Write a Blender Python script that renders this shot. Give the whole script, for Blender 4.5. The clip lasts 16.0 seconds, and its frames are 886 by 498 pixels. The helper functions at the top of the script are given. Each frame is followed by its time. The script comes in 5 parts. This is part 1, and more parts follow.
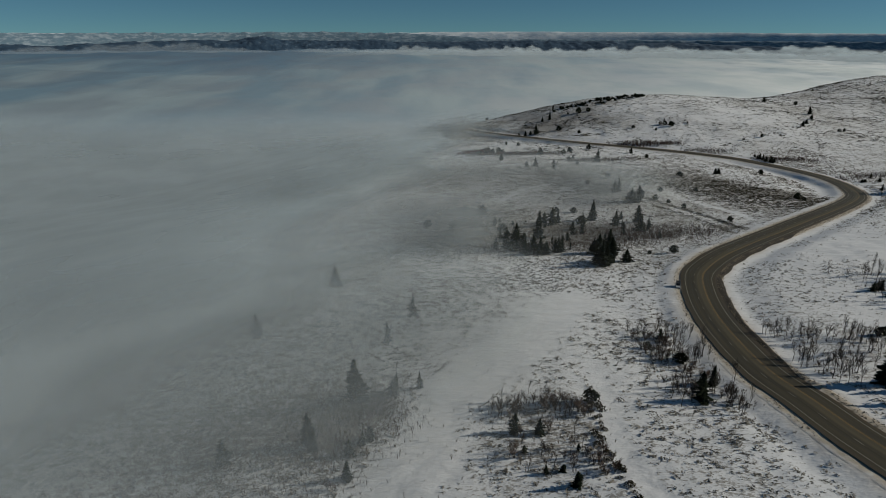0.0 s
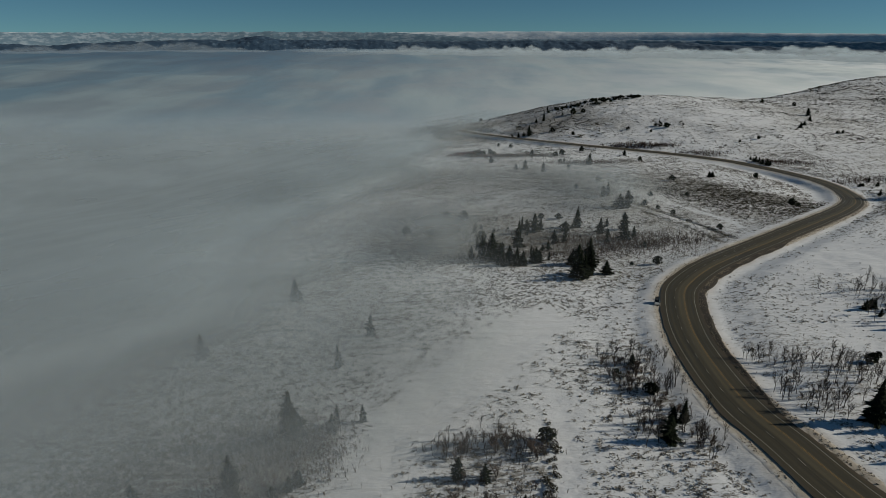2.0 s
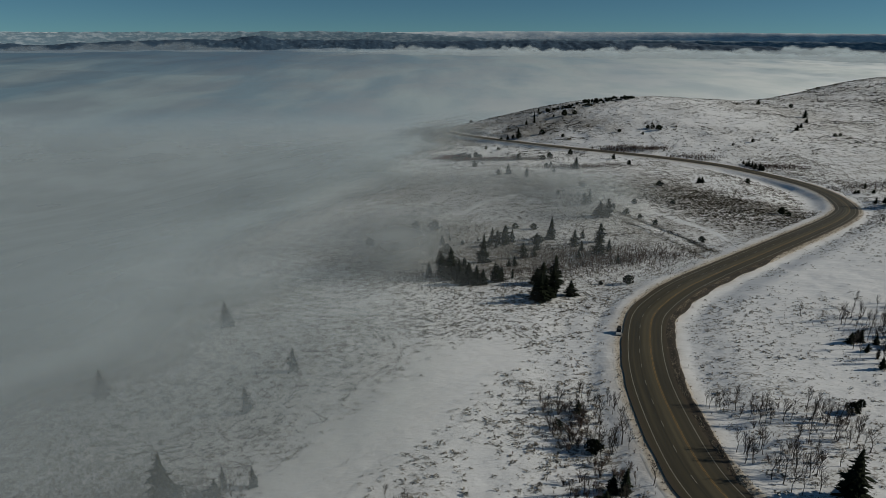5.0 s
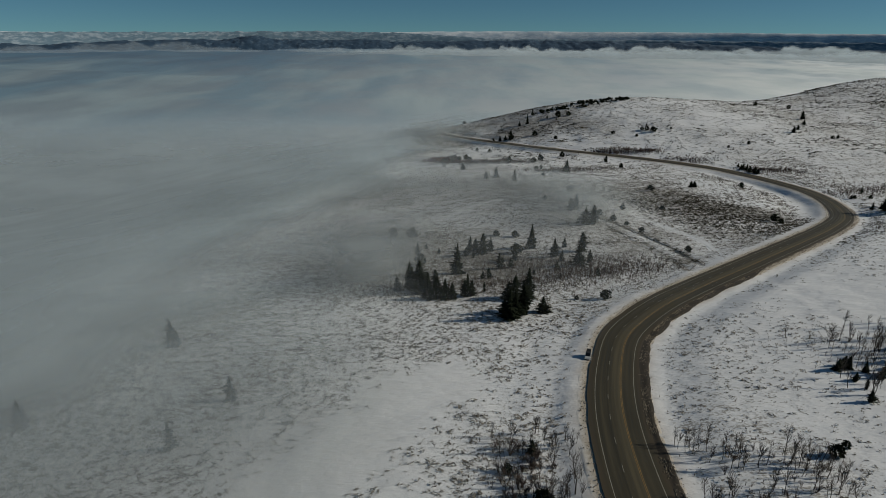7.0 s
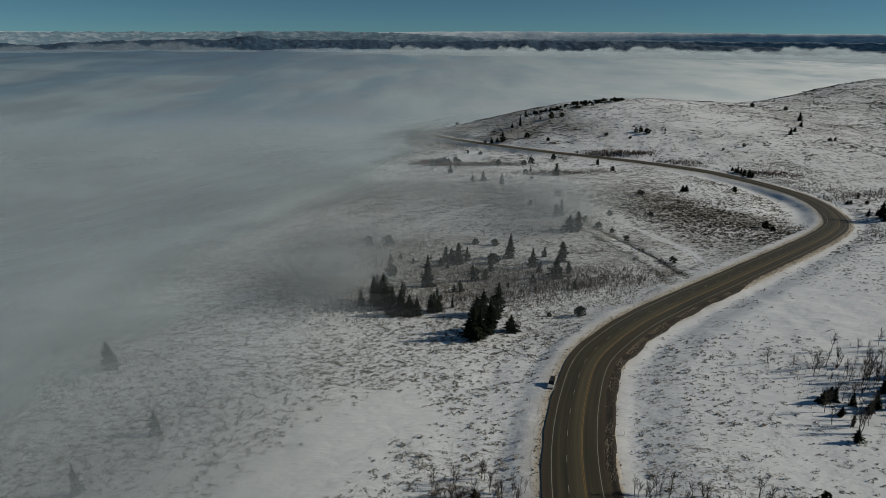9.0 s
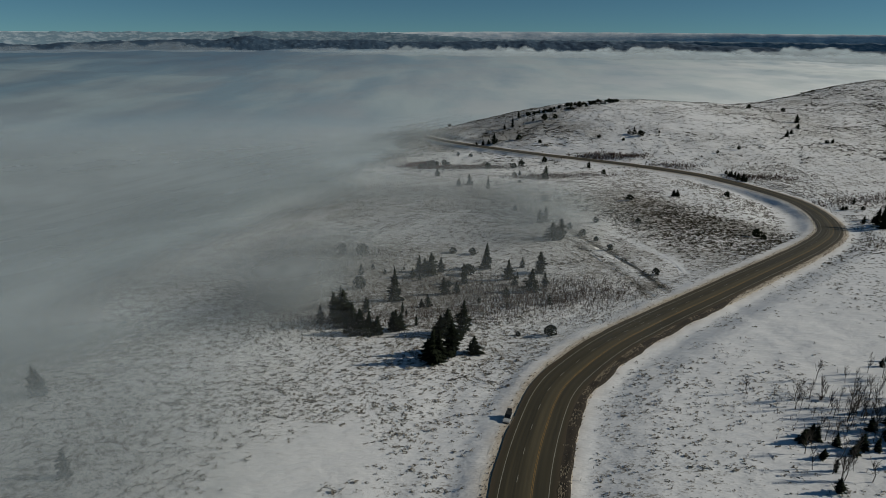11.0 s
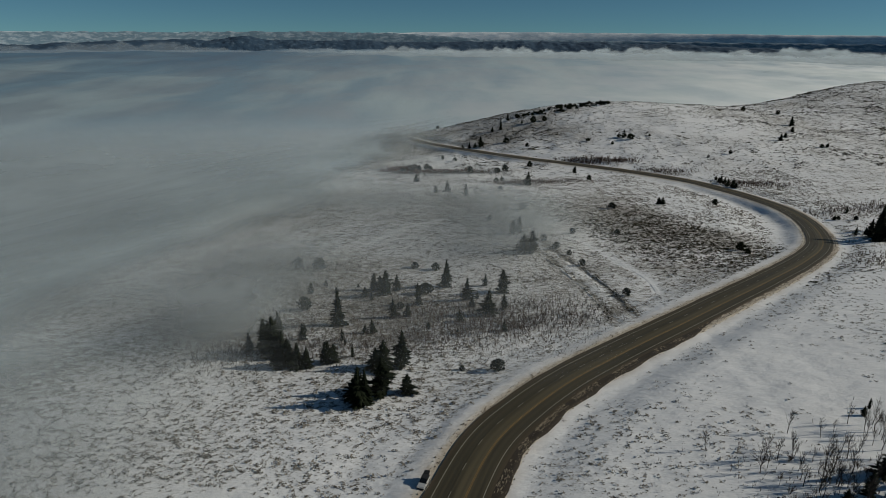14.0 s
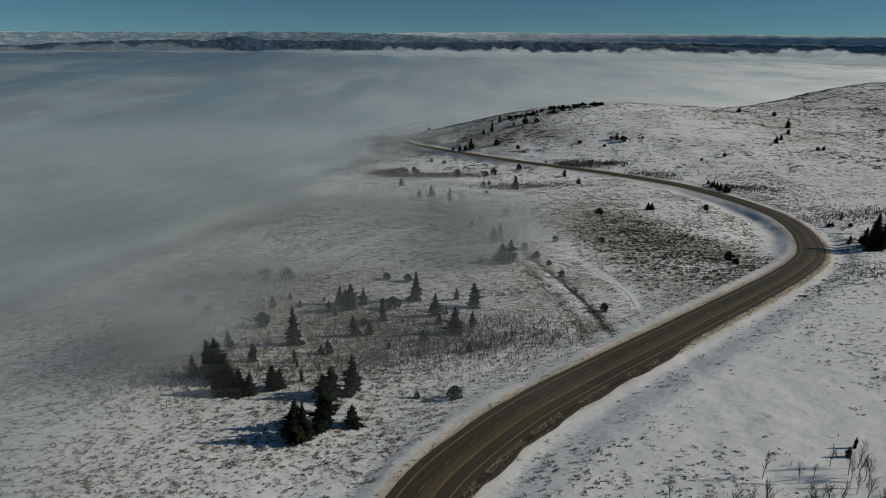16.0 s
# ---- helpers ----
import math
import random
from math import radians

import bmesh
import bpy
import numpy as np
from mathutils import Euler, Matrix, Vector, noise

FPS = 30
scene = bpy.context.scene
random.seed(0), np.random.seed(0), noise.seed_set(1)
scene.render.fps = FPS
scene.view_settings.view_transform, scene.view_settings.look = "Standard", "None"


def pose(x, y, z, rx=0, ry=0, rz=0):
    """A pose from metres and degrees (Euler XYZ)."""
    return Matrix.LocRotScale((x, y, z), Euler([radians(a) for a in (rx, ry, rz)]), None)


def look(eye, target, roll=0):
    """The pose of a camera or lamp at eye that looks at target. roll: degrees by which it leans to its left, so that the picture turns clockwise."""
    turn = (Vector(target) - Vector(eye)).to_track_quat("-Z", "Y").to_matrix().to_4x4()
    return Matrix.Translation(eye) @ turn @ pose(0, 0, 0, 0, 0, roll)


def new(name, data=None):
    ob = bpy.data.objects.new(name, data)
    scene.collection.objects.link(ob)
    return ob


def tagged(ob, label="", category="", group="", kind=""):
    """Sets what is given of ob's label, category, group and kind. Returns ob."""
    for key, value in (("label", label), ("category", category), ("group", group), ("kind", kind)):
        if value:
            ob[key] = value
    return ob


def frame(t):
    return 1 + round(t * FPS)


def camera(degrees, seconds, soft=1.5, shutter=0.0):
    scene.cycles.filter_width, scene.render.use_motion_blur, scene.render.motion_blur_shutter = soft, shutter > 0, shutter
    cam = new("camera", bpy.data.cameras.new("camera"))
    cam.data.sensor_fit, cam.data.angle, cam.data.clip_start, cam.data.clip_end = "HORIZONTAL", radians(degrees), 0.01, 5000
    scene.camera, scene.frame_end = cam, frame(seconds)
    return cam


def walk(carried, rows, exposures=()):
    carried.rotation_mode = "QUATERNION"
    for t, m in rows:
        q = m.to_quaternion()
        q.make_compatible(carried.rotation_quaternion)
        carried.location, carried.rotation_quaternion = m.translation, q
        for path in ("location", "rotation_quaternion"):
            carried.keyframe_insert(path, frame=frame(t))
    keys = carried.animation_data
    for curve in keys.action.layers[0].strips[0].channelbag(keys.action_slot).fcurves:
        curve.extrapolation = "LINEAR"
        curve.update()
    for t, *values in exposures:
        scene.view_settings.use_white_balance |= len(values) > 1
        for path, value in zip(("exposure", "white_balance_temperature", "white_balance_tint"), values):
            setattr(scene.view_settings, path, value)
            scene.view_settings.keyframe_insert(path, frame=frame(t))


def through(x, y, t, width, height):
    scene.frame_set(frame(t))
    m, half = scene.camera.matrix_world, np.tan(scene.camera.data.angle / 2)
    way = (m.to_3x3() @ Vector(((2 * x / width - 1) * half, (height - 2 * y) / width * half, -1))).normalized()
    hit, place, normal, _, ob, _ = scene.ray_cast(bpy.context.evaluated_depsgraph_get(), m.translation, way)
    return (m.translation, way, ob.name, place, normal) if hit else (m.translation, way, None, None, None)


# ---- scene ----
cam = camera(70.0, 16.0, soft=0.8)
# seconds, east, north, up from the first eye (metres), turn left, tilt up, lean right (degrees)
ROWS = [
    (0, 0.0, 0.0, 0.0, 0.0, -19.021, -0.3),
    (2, 15.26, 18.42, -0.36, 0.092, -19.035, -0.335),
    (4, 30.45, 36.75, -0.68, 0.17, -19.042, -0.369),
    (6, 45.55, 54.99, -0.96, 0.236, -19.043, -0.404),
    (8, 60.59, 73.14, -1.19, 0.289, -19.037, -0.439),
    (10, 75.55, 91.2, -1.38, 0.328, -19.025, -0.473),
    (12, 90.43, 109.18, -1.53, 0.355, -19.006, -0.508),
    (14, 105.23, 127.06, -1.63, 0.369, -18.981, -0.542),
    (16.0, 119.96, 144.86, -1.69, 0.369, -18.949, -0.577),
]
EYE = 100.0


def eye_pose(x, y, z, turn, tilt, lean):
    a, b = radians(turn), radians(tilt)
    eye = Vector((x, y, EYE + z))
    return look(eye, eye + Vector((-math.sin(a) * math.cos(b), math.cos(a) * math.cos(b), math.sin(b))), -lean)


walk(cam, [(t, eye_pose(*p)) for t, *p in ROWS], exposures=[(0.0, -0.23, 6850, 6), (16.0, -0.23, 6850, 6)])

# ---- light: low winter sun from the east, clear sky ----
SUN_UP, SUN_EAST = radians(27), radians(90)
world = bpy.data.worlds.new("sky")
scene.world = world
world.use_nodes = True
wn = world.node_tree
sky = wn.nodes.new("ShaderNodeTexSky")
sky.sky_type, sky.sun_disc, sky.sun_elevation, sky.sun_rotation = "NISHITA", False, SUN_UP, SUN_EAST
sky.altitude, sky.air_density, sky.dust_density, sky.ozone_density = 2600, 1.0, 0.2, 2.0
wn.nodes["Background"].inputs[1].default_value = 0.045
way, lift, unit, tint = wn.nodes.new("ShaderNodeTexCoord"), wn.nodes.new("ShaderNodeVectorMath"), wn.nodes.new("ShaderNodeVectorMath"), wn.nodes.new("ShaderNodeMix")
lift.operation, unit.operation = "MULTIPLY_ADD", "NORMALIZE"
lift.inputs[1].default_value, lift.inputs[2].default_value = (1, 1, 1.35), (0, 0, 0.06)
wn.links.new(way.outputs["Generated"], lift.inputs[0])
wn.links.new(lift.outputs[0], unit.inputs[0])
wn.links.new(unit.outputs[0], sky.inputs[0])
tint.data_type, tint.blend_type = "RGBA", "MULTIPLY"
tint.inputs[0].default_value, tint.inputs[7].default_value = 1.0, (0.60, 0.965, 1.04, 1)
wn.links.new(sky.outputs[0], tint.inputs[6])
wn.links.new(tint.outputs[2], wn.nodes["Background"].inputs[0])
scene.cycles.transparent_max_bounces = 64
sun = new("sun", bpy.data.lights.new("sun", "SUN"))
sun.data.energy, sun.data.angle, sun.data.color = 3.4, radians(0.6), (1.0, 0.95, 0.87)
sun.matrix_world = look((300, 0, 300), (300 - math.cos(SUN_UP), 0, 300 - math.sin(SUN_UP)))


# ---- small mathematics ----
def hash2(i, j, seed):
    h = (i.astype(np.int64) * 374761393 + j.astype(np.int64) * 668265263 + seed * 974634777) & 0xFFFFFFFF
    h = ((h ^ (h >> 13)) * 1274126177) & 0xFFFFFFFF
    return ((h ^ (h >> 16)) & 0xFFFF) / 65535.0


def vnoise(x, y, seed=0):
    i, j = np.floor(x), np.floor(y)
    u, v = x - i, y - j
    u, v = u * u * (3 - 2 * u), v * v * (3 - 2 * v)
    a, b = hash2(i, j, seed), hash2(i + 1, j, seed)
    c, d = hash2(i, j + 1, seed), hash2(i + 1, j + 1, seed)
    return (a + (b - a) * u) * (1 - v) + (c + (d - c) * u) * v


def fbm(x, y, octaves=4, seed=0):
    total, size, norm = 0.0, 1.0, 0.0
    for o in range(octaves):
        total = total + size * vnoise(x * 2 ** o + 17.3 * o, y * 2 ** o - 9.1 * o, seed + o)
        norm += size
        size *= 0.5
    return total / norm


def smooth(a, b, x):
    t = np.clip((x - a) / (b - a), 0, 1)
    return t * t * (3 - 2 * t)


def spline(points, step=2.0):
    """A smooth line through the points (any dimension), with about that step."""
    p = np.array(points, float)
    p = np.vstack([2 * p[0] - p[1], p, 2 * p[-1] - p[-2]])
    out = []
    for k in range(1, len(p) - 2):
        a, b, c, d = p[k - 1], p[k], p[k + 1], p[k + 2]
        n = max(2, int(np.linalg.norm((c - b)[:2]) / step))
        t = np.linspace(0, 1, n, endpoint=False)[:, None]
        out.append(0.5 * (2 * b + (c - a) * t + (2 * a - 5 * b + 4 * c - d) * t ** 2 + (3 * b - a - 3 * c + d) * t ** 3))
    return np.vstack(out + [p[-2][None]])


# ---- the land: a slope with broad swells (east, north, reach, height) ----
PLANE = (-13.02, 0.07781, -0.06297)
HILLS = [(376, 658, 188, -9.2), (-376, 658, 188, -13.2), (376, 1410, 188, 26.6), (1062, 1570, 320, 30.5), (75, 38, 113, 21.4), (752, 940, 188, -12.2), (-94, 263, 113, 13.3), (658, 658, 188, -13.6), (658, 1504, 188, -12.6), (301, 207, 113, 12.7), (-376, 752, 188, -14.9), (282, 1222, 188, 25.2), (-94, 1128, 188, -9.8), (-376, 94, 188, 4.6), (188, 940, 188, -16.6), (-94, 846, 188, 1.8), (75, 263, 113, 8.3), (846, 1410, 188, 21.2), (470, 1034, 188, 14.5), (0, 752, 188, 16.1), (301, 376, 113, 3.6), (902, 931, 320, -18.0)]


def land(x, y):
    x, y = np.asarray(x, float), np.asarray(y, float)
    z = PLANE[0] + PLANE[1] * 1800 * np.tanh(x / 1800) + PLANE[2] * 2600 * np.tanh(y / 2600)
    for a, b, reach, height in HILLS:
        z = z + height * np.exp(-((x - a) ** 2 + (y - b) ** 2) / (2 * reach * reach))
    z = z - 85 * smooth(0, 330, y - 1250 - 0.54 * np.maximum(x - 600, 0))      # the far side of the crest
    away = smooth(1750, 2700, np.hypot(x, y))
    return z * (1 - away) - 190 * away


# the road's middle line
ROAD = spline([(210, -150), (150, -20), (112, 70), (100, 120), (97, 146), (95, 165), (97, 192), (101, 218), (108, 245), (116.9, 269.7), (129, 289), (144.2, 308), (160, 324), (178, 341), (200, 361), (228, 387), (262, 419), (300, 457), (334, 498), (358, 542), (379, 598), (388, 650), (383, 705), (371, 744), (355, 780), (312, 834), (260, 890), (198, 957), (126, 1054), (72, 1145), (17, 1267), (-60, 1400)], 2.0)
seg = np.linalg.norm(np.diff(ROAD, axis=0), axis=1)
ROAD_S = np.concatenate([[0], np.cumsum(seg)])
even = np.arange(0, ROAD_S[-1], 2.0)
ROAD = np.stack([np.interp(even, ROAD_S, ROAD[:, k]) for k in (0, 1)], 1)
ROAD_S = even
ROAD_Z = land(ROAD[:, 0], ROAD[:, 1])
for _ in range(60):
    ROAD_Z[1:-1] = (ROAD_Z[:-2] + 2 * ROAD_Z[1:-1] + ROAD_Z[2:]) / 4
ROAD_T = np.gradient(ROAD, axis=0)
ROAD_T /= np.linalg.norm(ROAD_T, axis=1)[:, None]
ROAD_N = np.stack([ROAD_T[:, 1], -ROAD_T[:, 0]], 1)          # to the right of the way


def near_road(x, y, reach=62.0):
    """Signed distance (right positive), the road's height and its length there, for scattered places."""
    x, y = np.asarray(x, float).ravel(), np.asarray(y, float).ravel()
    best, off, high, at = np.full(x.shape, 1e9), np.full(x.shape, 1e3), np.zeros(x.shape), np.zeros(x.shape)
    order = np.argsort(y)
    ys = y[order]
    for k in range(len(ROAD)):
        lo, hi = np.searchsorted(ys, (ROAD[k, 1] - reach, ROAD[k, 1] + reach))
        idx = order[lo:hi]
        idx = idx[np.abs(x[idx] - ROAD[k, 0]) < reach]
        if len(idx) == 0:
            continue
        dx, dy = x[idx] - ROAD[k, 0], y[idx] - ROAD[k, 1]
        d = np.hypot(dx, dy)
        m = d < best[idx]
        i = idx[m]
        best[i] = d[m]
        off[i] = (dx * ROAD_N[k, 0] + dy * ROAD_N[k, 1])[m]
        along = (dx * ROAD_T[k, 0] + dy * ROAD_T[k, 1])[m]
        slope = (ROAD_Z[min(k + 1, len(ROAD) - 1)] - ROAD_Z[max(k - 1, 0)]) / 4
        high[i] = ROAD_Z[k] + slope * along
        at[i] = ROAD_S[k] + along
    off = np.where(best < reach, np.sign(off) * np.maximum(np.abs(off), 0), 1e3)
    return off, high, at


# an old double track, narrow paths and a smooth drift over the meadow
TRACK = spline([(163, 524), (169.5, 488), (175.5, 453), (179.5, 415), (180.5, 385), (179, 356)], 3.0)
PATHS = [spline([(186, 537), (192, 521), (197, 504), (203.8, 467), (207.5, 440), (208.3, 424), (206, 406)], 1.5), spline([(51, 526), (69, 562), (83, 580), (105, 597)], 3.0), spline([(30, 712), (70, 731), (102, 757), (142, 772), (168, 802)], 4.0), spline([(207, 352), (203, 315), (199, 281), (193, 255)], 3.0), spline([(47, 176), (46.5, 159), (44, 140), (43.5, 126), (46, 112), (51, 98)], 2.0)]
DRIFT = spline([(-14, 105), (-8, 127), (0, 155), (16, 181), (34, 212), (52, 240)], 4.0)


def gap(line, x, y):
    """Distance to a line, for places."""
    d = np.full(np.shape(x), 1e3)
    near = (x > line[:, 0].min() - 30) & (x < line[:, 0].max() + 30) & (y > line[:, 1].min() - 30) & (y < line[:, 1].max() + 30)
    px, py = x[near], y[near]
    best = np.full(px.shape, 1e3)
    for a, b in line:
        best = np.minimum(best, np.hypot(px - a, py - b))
    d[near] = best
    return d


def sage_patch(x, y):
    """The dense belt of sagebrush inside the bend."""
    u, v = -0.24 * (x - 248) + 0.97 * (y - 562), 0.97 * (x - 248) + 0.24 * (y - 562)
    return np.exp(-(u / 135) ** 4 - (v / 46) ** 4)


def relief(x, y):
    """Drifts and hummocks of the snow."""
    far = smooth(700, 900, y)
    return (1.1 + 1.2 * far) * (fbm(x / 26, y / 26, 3, 5) - 0.5) + 0.45 * (fbm(x / 5.5, y / 4.5, 2, 9) - 0.5) + 1.5 * far * (fbm(x / 16, y / 14, 2, 19) - 0.5)


def ground_z(x, y):
    """Height of the finished ground, with the roadbed, its ditches and the snow's relief."""
    shape = np.shape(x)
    x, y = np.asarray(x, float).ravel(), np.asarray(y, float).ravel()
    off, high, _ = near_road(x, y)
    d = np.abs(off)
    bed = 1 - smooth(9, 30, d)
    z = land(x, y) * (1 - bed) + (high - 0.35) * bed
    z = z - np.where(off > 0, 0.3, 0.5) * np.exp(-((d - np.where(off > 0, 15.0, 17.5)) / np.where(off > 0, 3.4, 4.2)) ** 2) * (0.35 + 1.3 * vnoise(x / 17, y / 17, 33)) + 0.22 * (off > 0) * np.exp(-((d - 9.8) / 1.3) ** 2) * (0.4 + vnoise(x / 5, y / 5, 31))
    fill = np.interp(y, [100, 170, 330, 380, 450, 540, 660, 790, 900, 960, 1150, 1250], [0.4, 0.95, 1.0, 0.4, 0.2, 3.0, 4.2, 0.6, 1.0, 2.8, 2.8, 0])
    z = z - fill * (off < 0) * smooth(np.where(y > 430, 9.0, 10.8), np.where(y > 430, np.where(y > 820, 18.0, 23.0), 18.5), d + 1.6 * (vnoise(x / 8, y / 8, 35) - 0.5)) * smooth(60, 20, d)
    z = z + relief(x, y) * smooth(8, 13, d)
    return z.reshape(shape)


# ---- helpers for meshes ----
def mesh_object(name, verts, faces, material, parent=None, attrs=None, shade=True):
    me = bpy.data.meshes.new(name)
    verts = np.asarray(verts, np.float32)
    faces = np.asarray(faces, np.int32)
    n, k = faces.shape
    me.vertices.add(len(verts))
    me.vertices.foreach_set("co", verts.ravel())
    me.loops.add(n * k)
    me.loops.foreach_set("vertex_index", faces.ravel())
    me.polygons.add(n)
    me.polygons.foreach_set("loop_start", np.arange(0, n * k, k, dtype=np.int32))
    me.polygons.foreach_set("use_smooth", np.full(n, shade))
    me.update(calc_edges=True)
    for key, values in (attrs or {}).items():
        me.attributes.new(key, "FLOAT", "POINT").data.foreach_set("value", np.asarray(values, np.float32).ravel())
    me.materials.append(material)
    ob = new(name, me)
    if parent:
        ob.parent = parent
    return ob


def grid_faces(rows, cols):
    i = np.arange(rows * cols).reshape(rows, cols)
    return np.stack([i[:-1, :-1], i[:-1, 1:], i[1:, 1:], i[1:, :-1]], -1).reshape(-1, 4)


def part(name, bm, material, parent, label=""):
    me = bpy.data.meshes.new(name)
    bm.to_mesh(me)
    bm.free()
    me.materials.append(material)
    ob = new(name, me)
    ob.parent = parent
    return tagged(ob, label)


def box(bm, x0, x1, y0, y1, z0, z1, bevel=0.0):
    m = Matrix.Translation(((x0 + x1) / 2, (y0 + y1) / 2, (z0 + z1) / 2)) @ Matrix.Diagonal((x1 - x0, y1 - y0, z1 - z0, 1))
    v = bmesh.ops.create_cube(bm, size=1, matrix=m)["verts"]
    if bevel:
        e = list({e for w in v for e in w.link_edges})
        bmesh.ops.bevel(bm, geom=e, offset=bevel, segments=2, affect="EDGES", profile=0.5)


def stretches(lo, hi, fine, grow, far_lo, far_hi):
    """Grid lines: even between lo and hi, wider and wider beyond."""
    mid = list(np.arange(lo, hi + 0.01, fine))
    out, s = [], fine
    p = mid[-1]
    while p < far_hi:
        s *= grow
        p += s
        out.append(min(p, far_hi))
    left, s = [], fine
    p = mid[0]
    while p > far_lo:
        s *= grow
        p -= s
        left.append(max(p, far_lo))
    return np.array(left[::-1] + mid + out)


# ---- materials ----
def material(name):
    m = bpy.data.materials.new(name)
    m.use_nodes = True
    return m, m.node_tree, m.node_tree.nodes["Principled BSDF"]


def noise_node(nt, scale, detail=4.0, rough=0.55, dims=None):
    n = nt.nodes.new("ShaderNodeTexNoise")
    n.inputs["Scale"].default_value, n.inputs["Detail"].default_value, n.inputs["Roughness"].default_value = scale, detail, rough
    geo = nt.nodes.new("ShaderNodeNewGeometry")
    src = geo.outputs["Position"]
    if dims:
        mp = nt.nodes.new("ShaderNodeMapping")
        mp.inputs["Scale"].default_value = dims
        nt.links.new(src, mp.inputs["Vector"])
        src = mp.outputs[0]
    nt.links.new(src, n.inputs["Vector"])
    return n.outputs["Fac"]


def ramp(nt, src, lo, hi, a=0.0, b=1.0):
    r = nt.nodes.new("ShaderNodeMapRange")
    r.interpolation_type = "SMOOTHSTEP"
    for k, v in zip(("From Min", "From Max", "To Min", "To Max"), (lo, hi, a, b)):
        r.inputs[k].default_value = v
    nt.links.new(src, r.inputs["Value"])
    return r.outputs[0]


def math_node(nt, op, a, b=None, clamp=False):
    n = nt.nodes.new("ShaderNodeMath")
    n.operation, n.use_clamp = op, clamp
    for k, v in enumerate((a, b)):
        if v is None:
            continue
        if isinstance(v, (int, float)):
            n.inputs[k].default_value = v
        else:
            nt.links.new(v, n.inputs[k])
    return n.outputs[0]


def mix(nt, fac, a, b):
    n = nt.nodes.new("ShaderNodeMix")
    n.data_type = "RGBA"
    for k, v in ((0, fac), (6, a), (7, b)):
        if isinstance(v, (int, float)):
            n.inputs[k].default_value = v
        elif isinstance(v, tuple):
            n.inputs[k].default_value = (*v, 1)
        else:
            nt.links.new(v, n.inputs[k])
    return n.outputs[2]


def attribute(nt, name):
    a = nt.nodes.new("ShaderNodeAttribute")
    a.attribute_name = name
    return a.outputs["Fac"]


def bump(nt, shader, height, strength, distance):
    b = nt.nodes.new("ShaderNodeBump")
    b.inputs["Strength"].default_value, b.inputs["Distance"].default_value = strength, distance
    nt.links.new(height, b.inputs["Height"])
    nt.links.new(b.outputs[0], shader.inputs["Normal"])


def plain(name, colour, rough=0.6, metal=0.0, vary=0.25, scale=3.0):
    m, nt, sh = material(name)
    f = noise_node(nt, scale, 4)
    dark = tuple(c * (1 - vary) for c in colour)
    light = tuple(min(1, c * (1 + vary)) for c in colour)
    nt.links.new(mix(nt, f, dark, light), sh.inputs["Base Color"])
    sh.inputs["Roughness"].default_value, sh.inputs["Metallic"].default_value = rough, metal
    return m


def foliage(name, a, b):
    m, nt, sh = material(name)
    info = nt.nodes.new("ShaderNodeObjectInfo")
    geo = nt.nodes.new("ShaderNodeNewGeometry")
    f = math_node(nt, "MULTIPLY", math_node(nt, "ADD", info.outputs["Random"], geo.outputs["Random Per Island"]), 0.5)
    nt.links.new(mix(nt, f, a, b), sh.inputs["Base Color"])
    sh.inputs["Roughness"].default_value = 0.9
    sh.inputs["Specular IOR Level"].default_value = 0.06
    return m


def snow_material():
    m, nt, sh = material("snow over dry grass")
    cover, dirt = attribute(nt, "grass"), attribute(nt, "dirt")
    fine = noise_node(nt, 1.1, 5, 0.62, (1.0, 1.5, 1.0))
    broad = noise_node(nt, 0.035, 3)
    streak = noise_node(nt, 0.32, 4, 0.6, (0.7, 1.6, 1.0))
    bare = math_node(nt, "ADD", math_node(nt, "MULTIPLY", fine, 0.55), math_node(nt, "MULTIPLY", streak, 0.45))
    bare = math_node(nt, "ADD", bare, math_node(nt, "MULTIPLY", math_node(nt, "SUBTRACT", cover, 0.5), 0.30))
    bare = ramp(nt, bare, 0.548, 0.652)
    snow = mix(nt, broad, (0.74, 0.76, 0.79), (0.84, 0.84, 0.84))
    straw = mix(nt, noise_node(nt, 0.6, 3), (0.10, 0.085, 0.06), (0.22, 0.19, 0.14))
    col = mix(nt, math_node(nt, "MULTIPLY", bare, 0.7), snow, straw)
    mud = mix(nt, noise_node(nt, 1.5, 4), (0.16, 0.115, 0.075), (0.50, 0.42, 0.33))
    col = mix(nt, dirt, col, mud)
    nt.links.new(col, sh.inputs["Base Color"])
    sh.inputs["Roughness"].default_value = 0.8
    sh.inputs["Specular IOR Level"].default_value = 0.2
    mound = noise_node(nt, 0.16, 3, 0.5, (0.8, 1.3, 1.0))
    high = math_node(nt, "ADD", math_node(nt, "MULTIPLY", fine, 0.24), math_node(nt, "ADD", math_node(nt, "MULTIPLY", streak, 0.7), math_node(nt, "MULTIPLY", mound, 1.6)))
    bump(nt, sh, high, 0.42, 0.9)
    return m


